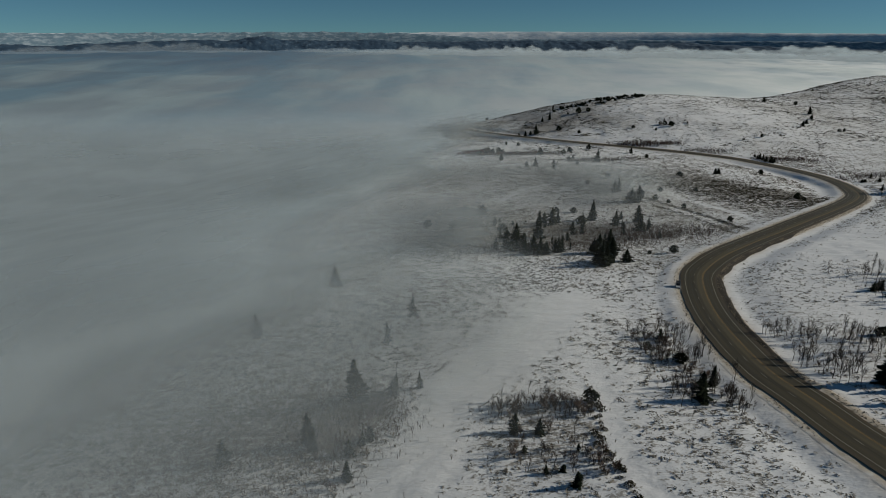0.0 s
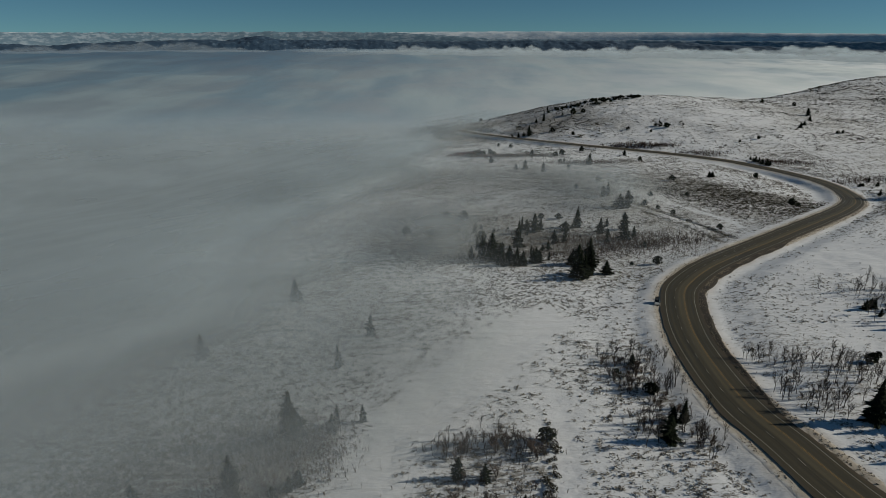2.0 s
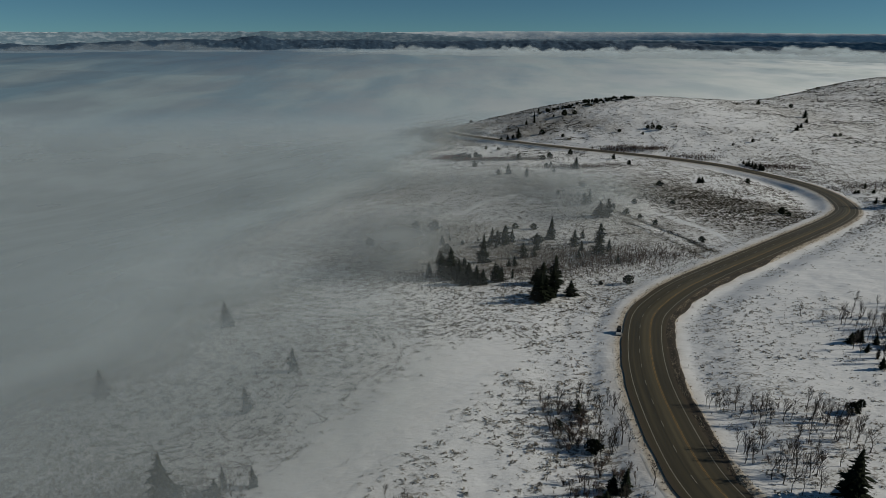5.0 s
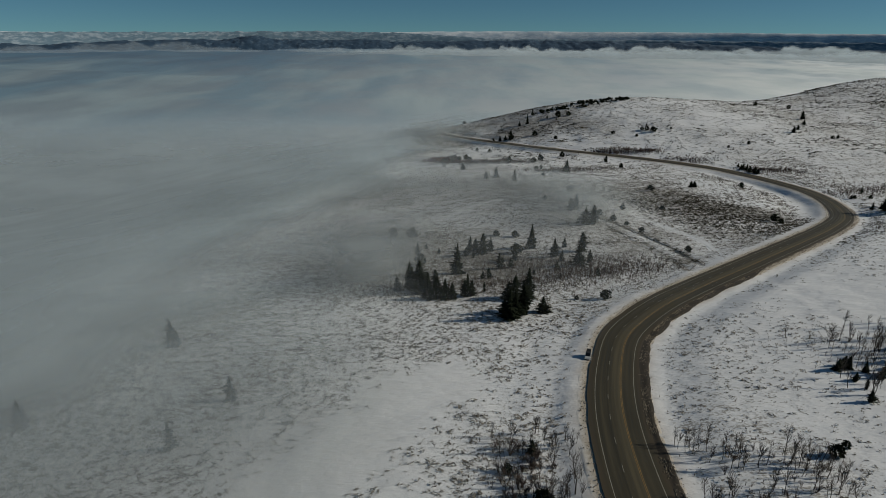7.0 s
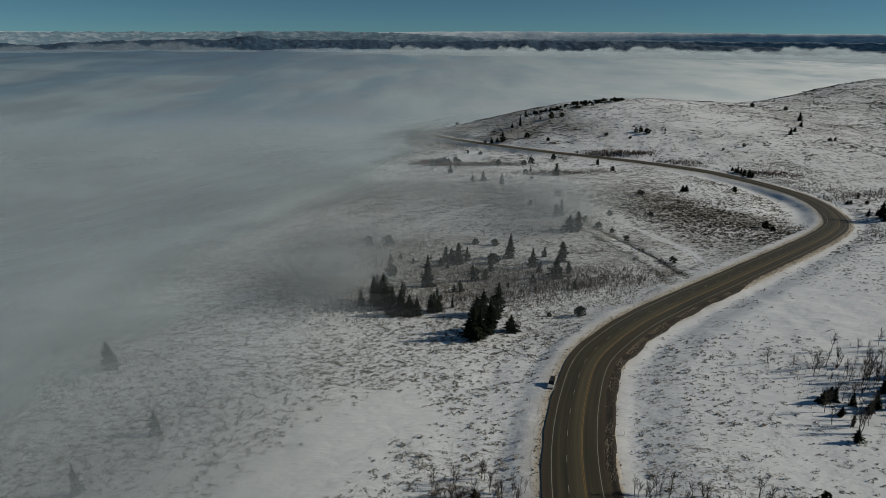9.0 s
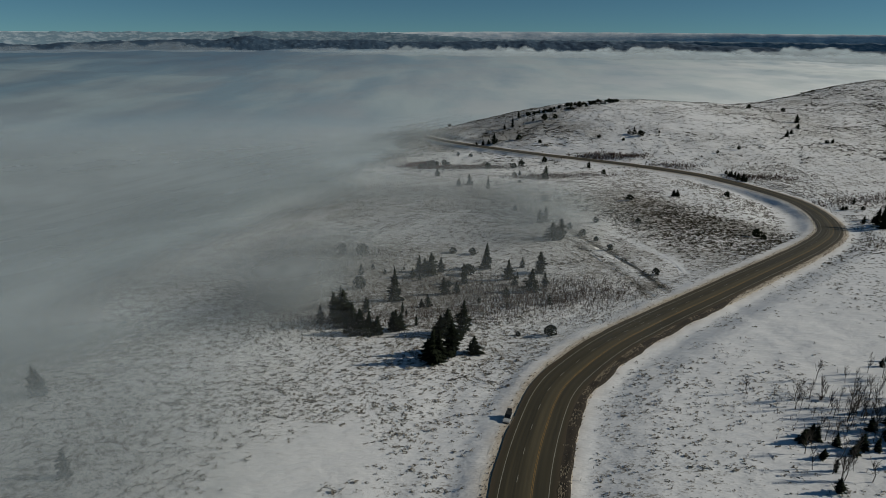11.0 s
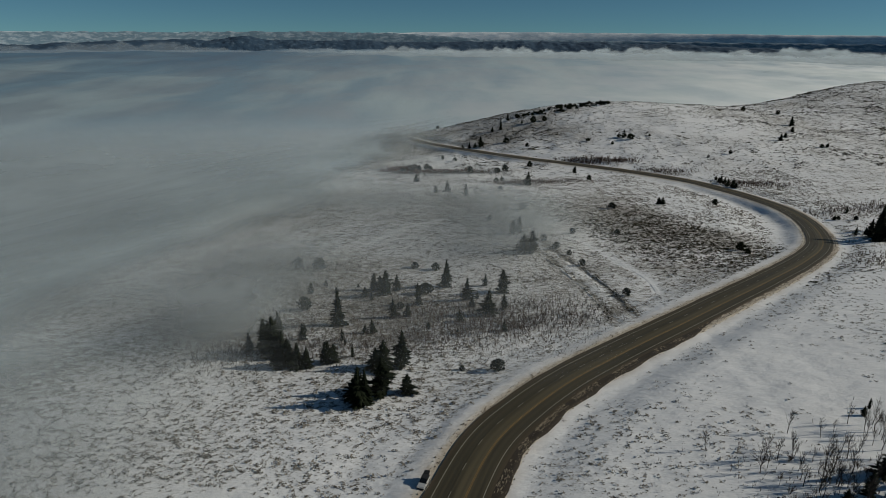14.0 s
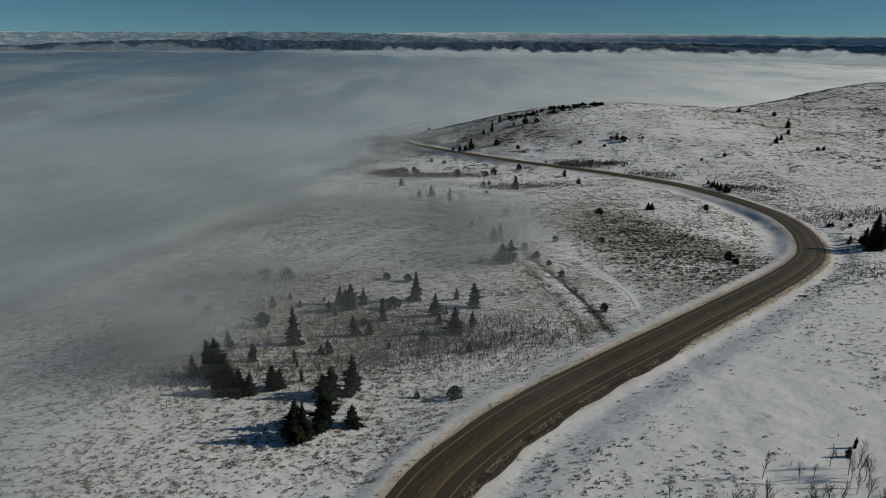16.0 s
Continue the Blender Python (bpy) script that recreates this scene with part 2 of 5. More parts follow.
def asphalt_material():
    m, nt, sh = material("wet sanded asphalt")
    across, along = attribute(nt, "across"), attribute(nt, "along")
    size = math_node(nt, "ABSOLUTE", across)
    # streaks that the traffic draws out along the lanes
    at = nt.nodes.new("ShaderNodeCombineXYZ")
    nt.links.new(math_node(nt, "MULTIPLY", across, 1.1), at.inputs[0])
    nt.links.new(math_node(nt, "MULTIPLY", along, 0.022), at.inputs[1])
    tex = nt.nodes.new("ShaderNodeTexNoise")
    tex.inputs["Scale"].default_value, tex.inputs["Detail"].default_value, tex.inputs["Roughness"].default_value = 1.0, 5.0, 0.6
    nt.links.new(at.outputs[0], tex.inputs["Vector"])
    streak = tex.outputs["Fac"]
    wear, grain = noise_node(nt, 0.02, 4, 0.6), noise_node(nt, 6.0, 4)
    wave = math_node(nt, "COSINE", math_node(nt, "MULTIPLY", across, 2 * math.pi / 1.83))
    f = math_node(nt, "ADD", math_node(nt, "MULTIPLY", wave, 0.05), math_node(nt, "MULTIPLY", streak, 0.55))
    f = math_node(nt, "ADD", f, math_node(nt, "MULTIPLY", wear, 0.3))
    f = math_node(nt, "ADD", f, math_node(nt, "MULTIPLY", grain, 0.12))
    # sand lies thickest on the middle lane and beside the yellow line
    middle = math_node(nt, "SUBTRACT", 1.0, ramp(nt, math_node(nt, "ABSOLUTE", math_node(nt, "SUBTRACT", across, 0.7)), 0.9, 2.3))
    f = math_node(nt, "ADD", f, math_node(nt, "MULTIPLY", middle, 0.22))
    ridge = math_node(nt, "SUBTRACT", 1.0, ramp(nt, math_node(nt, "ABSOLUTE", math_node(nt, "SUBTRACT", across, 1.5)), 0.1, 0.8))
    f = math_node(nt, "ADD", f, math_node(nt, "MULTIPLY", ridge, 0.14))
    seam = math_node(nt, "SUBTRACT", 1.0, ramp(nt, math_node(nt, "ABSOLUTE", math_node(nt, "ADD", across, 2.1)), 0.08, 0.35))
    f = math_node(nt, "SUBTRACT", f, math_node(nt, "MULTIPLY", seam, 0.22))
    col = mix(nt, ramp(nt, f, 0.28, 0.98), (0.036, 0.031, 0.0185), (0.094, 0.078, 0.045))
    side = ramp(nt, size, 5.9, 7.3)
    col = mix(nt, math_node(nt, "MULTIPLY", side, 0.7), col, (0.062, 0.046, 0.028))
    nt.links.new(col, sh.inputs["Base Color"])
    nt.links.new(ramp(nt, streak, 0.3, 0.7, 0.6, 0.85), sh.inputs["Roughness"])
    sh.inputs["Specular IOR Level"].default_value = 0.35
    bump(nt, sh, grain, 0.3, 0.02)
    return m


def fog_material(name, colour, scale, lo, hi, upright=0.0, sheen=0.0, mottle=0.0, through=0.0):
    """Drifting fog: droplets scatter alike whichever way the layer lies."""
    m, nt, sh = material(name)
    out = nt.nodes["Material Output"]
    nt.nodes.remove(sh)
    dif, clear = (nt.nodes.new("ShaderNodeBsdf" + k) for k in ("Diffuse", "Transparent"))
    dif.inputs[0].default_value = (*colour, 1)
    geo, up, nrm = nt.nodes.new("ShaderNodeNewGeometry"), nt.nodes.new("ShaderNodeMix"), nt.nodes.new("ShaderNodeVectorMath")
    up.data_type, nrm.operation = "VECTOR", "NORMALIZE"
    up.inputs[0].default_value = upright
    nt.links.new(geo.outputs["Normal"], up.inputs[4])
    up.inputs[5].default_value = (0.12, -0.07, 1)
    nt.links.new(up.outputs[1], nrm.inputs[0])
    facing = nrm.outputs[0]
    if mottle:
        # billows on the cloud's upper side
        swell = nt.nodes.new("ShaderNodeBump")
        swell.inputs["Strength"].default_value, swell.inputs["Distance"].default_value = 0.4, 26.0
        nt.links.new(math_node(nt, "MULTIPLY", attribute(nt, "open"), noise_node(nt, mottle * 1.6, 4, 0.5, (1.0, 0.3, 1.0))), swell.inputs["Height"])
        nt.links.new(facing, swell.inputs["Normal"])
        facing = swell.outputs[0]
    nt.links.new(facing, dif.inputs["Normal"])
    body = dif.outputs[0]
    if through:
        # light that the droplets pass on downwards
        lit, both = nt.nodes.new("ShaderNodeBsdfTranslucent"), nt.nodes.new("ShaderNodeMixShader")
        lit.inputs[0].default_value = (*colour, 1)
        nt.links.new(facing, lit.inputs["Normal"])
        both.inputs[0].default_value = through
        nt.links.new(body, both.inputs[1])
        nt.links.new(lit.outputs[0], both.inputs[2])
        body = both.outputs[0]
    if mottle:
        # billows repeated in the colour: pale for lit tops, darker for shaded hollows
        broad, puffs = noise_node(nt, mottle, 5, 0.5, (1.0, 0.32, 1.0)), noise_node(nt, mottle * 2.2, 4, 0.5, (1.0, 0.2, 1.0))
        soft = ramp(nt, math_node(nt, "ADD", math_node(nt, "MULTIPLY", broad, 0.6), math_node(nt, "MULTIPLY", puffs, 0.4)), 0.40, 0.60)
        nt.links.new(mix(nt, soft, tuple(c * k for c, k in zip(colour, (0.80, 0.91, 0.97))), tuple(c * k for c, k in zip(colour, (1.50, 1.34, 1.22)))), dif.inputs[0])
        # blue distance haze painted into the cloud's colour towards the far left
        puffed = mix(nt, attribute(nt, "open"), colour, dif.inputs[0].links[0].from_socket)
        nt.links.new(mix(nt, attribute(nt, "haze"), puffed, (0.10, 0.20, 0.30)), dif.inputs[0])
    if sheen:
        gl, both = nt.nodes.new("ShaderNodeBsdfAnisotropic"), nt.nodes.new("ShaderNodeMixShader")
        gl.inputs["Color"].default_value, gl.inputs["Roughness"].default_value = (0.89, 0.90, 0.90, 1), 0.92
        gl.distribution = "BECKMANN"
        nt.links.new(nrm.outputs[0], gl.inputs["Normal"])
        both.inputs[0].default_value = sheen
        if mottle:
            nt.links.new(ramp(nt, noise_node(nt, mottle * 1.7, 5, 0.5, (1.0, 0.6, 1.0)), 0.34, 0.66, sheen - 0.16, sheen + 0.10), both.inputs[0])
        nt.links.new(body, both.inputs[1])
        nt.links.new(gl.outputs[0], both.inputs[2])
        body = both.outputs[0]
    last = nt.nodes.new("ShaderNodeMixShader")
    wisps = noise_node(nt, scale, 4, 0.5, (1.0, 0.8, 0.0))
    dense = attribute(nt, "thickness")
    a = math_node(nt, "MULTIPLY", dense, ramp(nt, wisps, lo, hi, 0.72, 1.12), clamp=True)
    nt.links.new(a, last.inputs[0])
    nt.links.new(clear.outputs[0], last.inputs[1])
    nt.links.new(body, last.inputs[2])
    nt.links.new(last.outputs[0], out.inputs["Surface"])
    return m


SNOW = snow_material()
ASPHALT = asphalt_material()
FOG = fog_material("thin fog", (0.68, 0.77, 0.83), 0.011, 0.3, 0.7, 1.0, through=0.5)
VEIL = fog_material("drifting mist", (0.54, 0.60, 0.635), 0.016, 0.3, 0.7, 1.0, through=0.5)
NEEDLES = foliage("dark spruce needles", (0.008, 0.012, 0.008), (0.022, 0.028, 0.016))
JUNIPER = foliage("juniper leaves", (0.010, 0.014, 0.009), (0.025, 0.030, 0.016))
BARK = plain("grey brown bark", (0.07, 0.055, 0.042), 0.9)
ASPEN = plain("bare aspen bark", (0.052, 0.043, 0.035), 0.85)
SAGE = foliage("dry sagebrush", (0.12, 0.111, 0.095), (0.28, 0.257, 0.222))
DARK_SAGE = foliage("dark sagebrush", (0.022, 0.021, 0.012), (0.075, 0.066, 0.042))
FAR_SAGE = foliage("brown sagebrush", (0.030, 0.028, 0.022), (0.10, 0.09, 0.07))
RED_TWIGS = foliage("red willow twigs", (0.10, 0.035, 0.028), (0.19, 0.075, 0.060))
TWIGS = foliage("bare willow twigs", (0.068, 0.049, 0.041), (0.15, 0.112, 0.095))


# ---- ground ----
def build_ground():
    xs = np.concatenate([stretches(-170, 420, 2.6, 1.06, -4700, 422), stretches(427, 1100, 6.5, 1.08, 426, 4700)[1:]])
    ys = np.concatenate([stretches(70, 640, 2.6, 1.07, -1500, 642), stretches(646, 1350, 5.2, 1.08, 645, 4700)[1:]])
    x, y = np.meshgrid(xs, ys)
    z = ground_z(x, y)
    off, _, at = near_road(x, y)
    off, at = off.reshape(x.shape), at.reshape(x.shape)
    d = np.abs(off)
    track = gap(TRACK, x, y)
    z = z - 0.6 * np.exp(-(track / 6.6) ** 6)
    trod = np.min([gap(p, x, y) for p in PATHS], axis=0)
    z = z - 0.4 * np.exp(-(trod / 1.3) ** 2)
    grass = 0.54 + 0.9 * (fbm(x / 60, y / 60, 4, 3) - 0.5)
    # the grass strip five metres off the track also paints its banks' shade
    grass += 0.22 * sage_patch(x, y) - 0.6 * np.exp(-(trod / 2.0) ** 2) - 0.8 * np.exp(-(gap(DRIFT, x, y) / 11) ** 2) - 0.35 * np.exp(-(track / 3.2) ** 4) + 0.35 * np.exp(-((track - 5) / 2.2) ** 2)
    grass += 0.05 * smooth(750, 950, y) + 0.05 * smooth(480, 640, x) * smooth(850, 1000, y) - 0.25 * np.exp(-(((x - 110) / 90) ** 2 + ((y - 900) / 80) ** 2)) - 0.36 * smooth(130, 175, x) * smooth(520, 450, y) * smooth(-5, 20, x - 150 - 1.06 * (y - 308)) + 0.18 * np.exp(-(((x - 165) / 45) ** 2 + ((y - 440) / 70) ** 2)) + 0.4 * np.exp(-(((x - 105) / 70) ** 2 + ((y - 378) / 48) ** 2)) + 0.4 * np.exp(-(((x - 30) / 60) ** 2 + ((y - 480) / 35) ** 2))
    for a, b, rx, ry, k in ((-25, 152, 24, 26, 0.55), (-70, 140, 50, 40, 0.35), (27, 138, 16, 22, 0.22), (73, 174, 11, 32, 0.2)):
        grass += k * np.exp(-((x - a) / rx) ** 2 - ((y - b) / ry) ** 2)
    grass += 0.14 * smooth(300, 360, y) * smooth(800, 700, y) * smooth(330, 260, x) + 0.12 * smooth(95, 70, x) * smooth(180, 220, y) * smooth(350, 320, y) + 0.14 * np.exp(-(((x - 68) / 26) ** 2 + ((y - 250) / 75) ** 2))
    # denser grass on the far hill's left, which also carries that slope's shade
    grass += 0.35 * smooth(340, 230, x) * smooth(1000, 1070, y) - 0.15 * np.exp(-(((x - 440) / 90) ** 2 + ((y - 1020) / 90) ** 2))
    grass -= 0.35 * np.exp(-(((x - 440) / 70) ** 2 + ((y - 560) / 90) ** 2))
    grass -= 0.15 * np.exp(-(((x - 20) / 45) ** 2 + ((y - 240) / 60) ** 2))
    grass = np.where(d < 26, grass * smooth(9.5, 16, d), grass)
    dirt = (1 - smooth(8.2, 9.8 + 1.4 * vnoise(at / 6, off, 41), d)) * 0.9
    dirt = np.maximum(dirt, 0.9 * (1 - smooth(8.5, 15, d)) * (0.12 + 0.88 * fbm(x / 4, y / 4, 3, 12)))
    ob = mesh_object("ground", np.stack([x, y, z], -1).reshape(-1, 3), grid_faces(*x.shape), SNOW, attrs={"grass": grass, "dirt": np.clip(dirt, 0, 1)})
    tagged(ob, "snow-covered hillside with dry grass showing through", "ground", kind="structure")


build_ground()


def build_paths():
    """Narrow trodden ways with a low rim of snow on both sides."""
    for p in PATHS[:3]:
        t = np.gradient(p, axis=0)
        t /= np.linalg.norm(t, axis=1)[:, None]
        n = np.stack([t[:, 1], -t[:, 0]], 1)
        rows = []
        for o, h in ((-1.3, -0.25), (-0.8, 0.05), (-0.4, 0.0), (0.4, 0.0), (0.8, 0.05), (1.3, -0.25)):
            q = p + n * (o + 0.25 * (vnoise(p[:, 0] / 3, p[:, 1] / 3, 71) - 0.5))[:, None]
            rows.append(np.column_stack([q, ground_z(q[:, 0], q[:, 1]) - 0.08 + h + 0.1 * (vnoise(q[:, 0], q[:, 1], 72) - 0.5)]))
        v = np.stack(rows, 1)
        ob = mesh_object("path", v.reshape(-1, 3), grid_faces(len(p), 6), SNOW, attrs={"grass": np.full(6 * len(p), -0.4), "dirt": np.zeros(6 * len(p))})
        tagged(ob, "narrow trodden path with snow rims across the meadow", "path", kind="structure")


def build_track():
    """An old double track: two ruts between low banks of snow."""
    # high grass in the ruts darkens them; on the right it paints bank shade
    profile = [(-8.4, -1.1, 0.6), (-7.0, 0.0, 0.6), (-6.0, 0.12, 0.8), (-5.4, -0.2, 1.1), (-4.2, -0.3, 1.0), (-3.0, 0.0, 0.8), (-1.6, 0.06, 0.7), (0.0, 0.08, 0.8), (1.6, 0.06, 0.7), (2.8, 0.0, 0.8), (4.0, -0.3, 1.1), (5.4, -0.25, 1.2), (6.0, 0.16, 0.8), (7.2, 0.0, 0.6), (8.6, -1.1, 0.6)]
    fade = smooth(0, 12, np.minimum(np.arange(len(TRACK)), np.arange(len(TRACK))[::-1]))
    p = TRACK
    t = np.gradient(p, axis=0)
    t /= np.linalg.norm(t, axis=1)[:, None]
    n = np.stack([-t[:, 1], t[:, 0]], 1)
    rows = []
    for o, h, _ in profile:
        q = p + n * (o + 1.8 * (vnoise(p[:, 0] / 9 + o, p[:, 1] / 9, 73) - 0.5))[:, None]
        rows.append(np.column_stack([q, ground_z(q[:, 0], q[:, 1]) + h * (0.3 + 1.3 * vnoise(q[:, 0] / 6, q[:, 1] / 6, 74)) - 0.12 - 0.5 * (1 - fade)]))
    v = np.stack(rows, 1)
    grass = np.tile([k for _, _, k in profile], len(p)) + 1.1 * (fbm(v[..., 0] / 9, v[..., 1] / 9, 3, 75).ravel() - 0.5)
    ob = mesh_object("track", v.reshape(-1, 3), grid_faces(len(p), len(profile)), SNOW, attrs={"grass": grass, "dirt": np.zeros(v.shape[0] * v.shape[1])})
    tagged(ob, "snowed-over double track with two deep ruts", "track", kind="structure")


build_paths()
build_track()


# ---- road ----
def ribbon(name, k0, k1, offsets, lift, material, parent=None, waver=0.0):
    k = np.arange(k0, k1)
    o = np.array(offsets, float)
    w = waver * (vnoise(ROAD_S[k] / 9, ROAD_S[k] * 0, 77) - 0.5)
    rows = []
    for j, v in enumerate(o):
        e = v + (w * (1 if j == len(o) - 1 else -1) if j in (0, len(o) - 1) else 0)
        p = ROAD[k] + ROAD_N[k] * (np.zeros(len(k)) + e)[:, None]
        crown = 0.10 - 0.012 * np.abs(v)
        rows.append(np.column_stack([p, ROAD_Z[k] + crown + lift]))
    v = np.stack(rows, 1)
    return mesh_object(name, v.reshape(-1, 3), grid_faces(len(k), len(o)), material, parent, {"across": np.tile(o, len(k)), "along": np.repeat(ROAD_S[k], len(o))})


WHITE_PAINT = plain("worn white road paint", (0.25, 0.235, 0.195), 0.7, vary=0.35, scale=0.8)
YELLOW_PAINT = plain("worn yellow road paint", (0.21, 0.125, 0.04), 0.7, vary=0.5, scale=0.5)
MUD = plain("wet brown mud", (0.030, 0.0215, 0.012), 0.8, vary=0.7, scale=1.6)


def slush_material():
    m, nt, sh = material("sanded slush")
    across, lump, fine = attribute(nt, "across"), noise_node(nt, 0.35, 5, 0.65), noise_node(nt, 2.4, 4)
    far = math_node(nt, "ADD", across, math_node(nt, "MULTIPLY", math_node(nt, "SUBTRACT", lump, 0.5), 5.0))
    tan = mix(nt, fine, (0.33, 0.275, 0.205), (0.56, 0.50, 0.42))
    col = mix(nt, ramp(nt, far, 7.5, 8.5), mix(nt, fine, (0.045, 0.034, 0.021), (0.10, 0.076, 0.05)), tan)
    col = mix(nt, ramp(nt, far, 9.6, 12.6), col, (0.74, 0.72, 0.69))
    nt.links.new(col, sh.inputs["Base Color"])
    sh.inputs["Roughness"].default_value = 0.75
    bump(nt, sh, fine, 0.5, 0.12)
    return m


SLUSH = slush_material()
OLD_SLUSH = foliage("old slush", (0.06, 0.048, 0.032), (0.24, 0.205, 0.155))
CLODS = foliage("dirty clods", (0.08, 0.06, 0.04), (0.36, 0.31, 0.25))


def build_road():
    n = len(ROAD)
    road = ribbon("road", 0, n, [-7.6, -6.6, -5.5, -4.6, -3.7, -2.75, -1.83, -0.9, 0, 0.9, 1.83, 2.75, 3.7, 4.6, 5.6, 6.6, 7.6], 0.0, ASPHALT, waver=0.5)
    tagged(road, "three-lane asphalt road, wet and brown with sand", "road", kind="structure")
    for a, name, m, half in ((-5.5, "edge_line", WHITE_PAINT, 0.09), (5.7, "edge_line", WHITE_PAINT, 0.09), (1.70, "centre_line", YELLOW_PAINT, 0.07), (2.02, "centre_line", YELLOW_PAINT, 0.07)):
        ribbon(name, 0, n, [a - half, a + half], 0.012, m, road)
    s = 40.0
    while s < ROAD_S[-1] - 20:
        at = np.linspace(s, s + 3.1, 4)
        p = np.stack([np.interp(at, ROAD_S, ROAD[:, j]) for j in (0, 1)], 1)
        q = np.stack([np.interp(at, ROAD_S, ROAD_N[:, j]) for j in (0, 1)], 1)
        z = np.interp(at, ROAD_S, ROAD_Z) + 0.10 - 0.012 * 1.83 + 0.013
        v = np.concatenate([np.column_stack([p + q * o, z]) for o in (-1.90, -1.76)])
        mesh_object("lane_dash", v, [(0, 4, 5, 1), (1, 5, 6, 2), (2, 6, 7, 3)], WHITE_PAINT, road)
        s += 12.2
    # churned mud along the inner shoulder
    k0, k1 = int(np.argmin(np.hypot(ROAD[:, 0] - 97, ROAD[:, 1] - 150))), int(np.argmin(np.hypot(ROAD[:, 0] - 215, ROAD[:, 1] - 375)))
    k = np.arange(k0, k1)
    fade = smooth(0, 14, k - k0) * smooth(0, 14, k1 - k)
    wide = (2.2 + 1.9 * vnoise(ROAD_S[k] / 14, ROAD_S[k] * 0, 8) + 0.5 * vnoise(ROAD_S[k] / 3, ROAD_S[k] * 0, 88)) * fade + 0.2
    cols = 7
    rows = []
    for j in range(cols):
        o = 7.1 + wide * j / (cols - 1)
        p = ROAD[k] + ROAD_N[k] * o[:, None]
        z = ground_z(p[:, 0], p[:, 1]) + 0.20 + 0.22 * (vnoise(p[:, 0] * 1.3, p[:, 1] * 1.3, 66) - 0.3) * (0 < j < cols - 1) - 0.12 * (j == cols - 1)
        z = np.maximum(z, ROAD_Z[k] - 0.02) if j < 2 else z
        rows.append(np.column_stack([p, z]))
    mud = mesh_object("muddy_shoulder", np.stack(rows, 1).reshape(-1, 3), grid_faces(len(k), cols), MUD)
    tagged(mud, "churned wet brown mud along the road's inner edge", "road shoulder", kind="structure")
    # dirty slush between asphalt and snow, on both sides
    k = np.arange(40, n - 40)
    o = np.array([7.2, 7.7, 8.2, 8.7, 9.3, 9.9, 10.6, 11.4])
    for side in (-1, 1):
        rows = []
        for j, v in enumerate(o):
            p = ROAD[k] + ROAD_N[k] * side * v
            z = ground_z(p[:, 0], p[:, 1]) + (0.02, 0.05, 0.06, 0.06, 0.05, 0.02, -0.03, -0.35)[j] + 0.16 * (vnoise(p[:, 0] * 1.1, p[:, 1] * 1.1, 68) - 0.4) * (j > 0)
            rows.append(np.column_stack([p, np.maximum(z, ROAD_Z[k] - 0.06) if j == 0 else z]))
        ob = mesh_object("road_shoulder", np.stack(rows, 1).reshape(-1, 3), grid_faces(len(k), len(o)), SLUSH, None, {"across": np.tile(o + (1.3 if side < 0 else 0.0), len(k))})
        tagged(ob, "tan sanded slush ploughed to the road's side", "road shoulder", kind="structure")
    # pale broken ridges of old slush on the mud
    g = np.random.default_rng(93)
    m = 2600
    at = g.uniform(ROAD_S[k0] + 8, ROAD_S[k1] - 8, m)
    at = at[vnoise(at / 6, at * 0, 94) + 0.5 * vnoise(at / 2, at * 0, 95) > 0.62]
    m = len(at)
    v = 7.75 + 0.5 * vnoise(at / 11, at * 0, 96) + g.normal(size=m) * 0.28 + np.where(g.random(m) < 0.35, 1.1, 0)
    c = np.stack([np.interp(at, ROAD_S, ROAD[:, j]) + v * np.interp(at, ROAD_S, ROAD_N[:, j]) for j in (0, 1)], 1)
    c = np.column_stack([c, np.maximum(ground_z(c[:, 0], c[:, 1]) + 0.26, np.interp(at, ROAD_S, ROAD_Z) + 0.04)])
    t = np.stack([np.interp(at, ROAD_S, ROAD_T[:, j]) for j in (0, 1)] + [0 * at], 1)
    q = np.stack([t[:, 1], -t[:, 0], 0 * at], 1)
    r = (0.05 + 0.15 * g.random(m) ** 2)[:, None]
    p = np.stack([c + t * r * 3.2, c + q * r, c - t * r * 3.2, c - q * r, c + (0, 0, 1) * r * 0.8, c - (0, 0, 1) * r * 0.4], 1)
    f = np.array([(0, 1, 4), (1, 2, 4), (2, 3, 4), (3, 0, 4), (1, 0, 5), (2, 1, 5), (3, 2, 5), (0, 3, 5)])
    ob = mesh_object("slush_ridge", p.reshape(-1, 3), (np.arange(m)[:, None, None] * 6 + f).reshape(-1, 3), OLD_SLUSH, shade=False)
    tagged(ob, "pale broken ridge of old slush on the muddy shoulder", "slush", kind="stuff")
    # clods thrown up by the plough
    g = np.random.default_rng(91)
    m = 5200
    at, side = g.uniform(300, 820, m), np.where(g.random(m) < 0.6, 1, -1)
    v = np.where(side > 0, 8.4 + 2.6 * g.random(m) ** 1.4, 8.2 + 1.9 * g.random(m) ** 1.6)
    c = np.stack([np.interp(at, ROAD_S, ROAD[:, j]) + side * v * np.interp(at, ROAD_S, ROAD_N[:, j]) for j in (0, 1)], 1)
    c = np.column_stack([c, ground_z(c[:, 0], c[:, 1]) + 0.16])
    r = 0.06 + 0.26 * g.random(m) ** 3
    unit = np.array([(1, 0, 0), (0, 1, 0), (-1, 0, 0), (0, -1, 0), (0, 0, 0.8), (0, 0, -0.5)])
    p = c[:, None] + unit * r[:, None, None] * g.uniform(0.55, 1.35, (m, 6, 1))
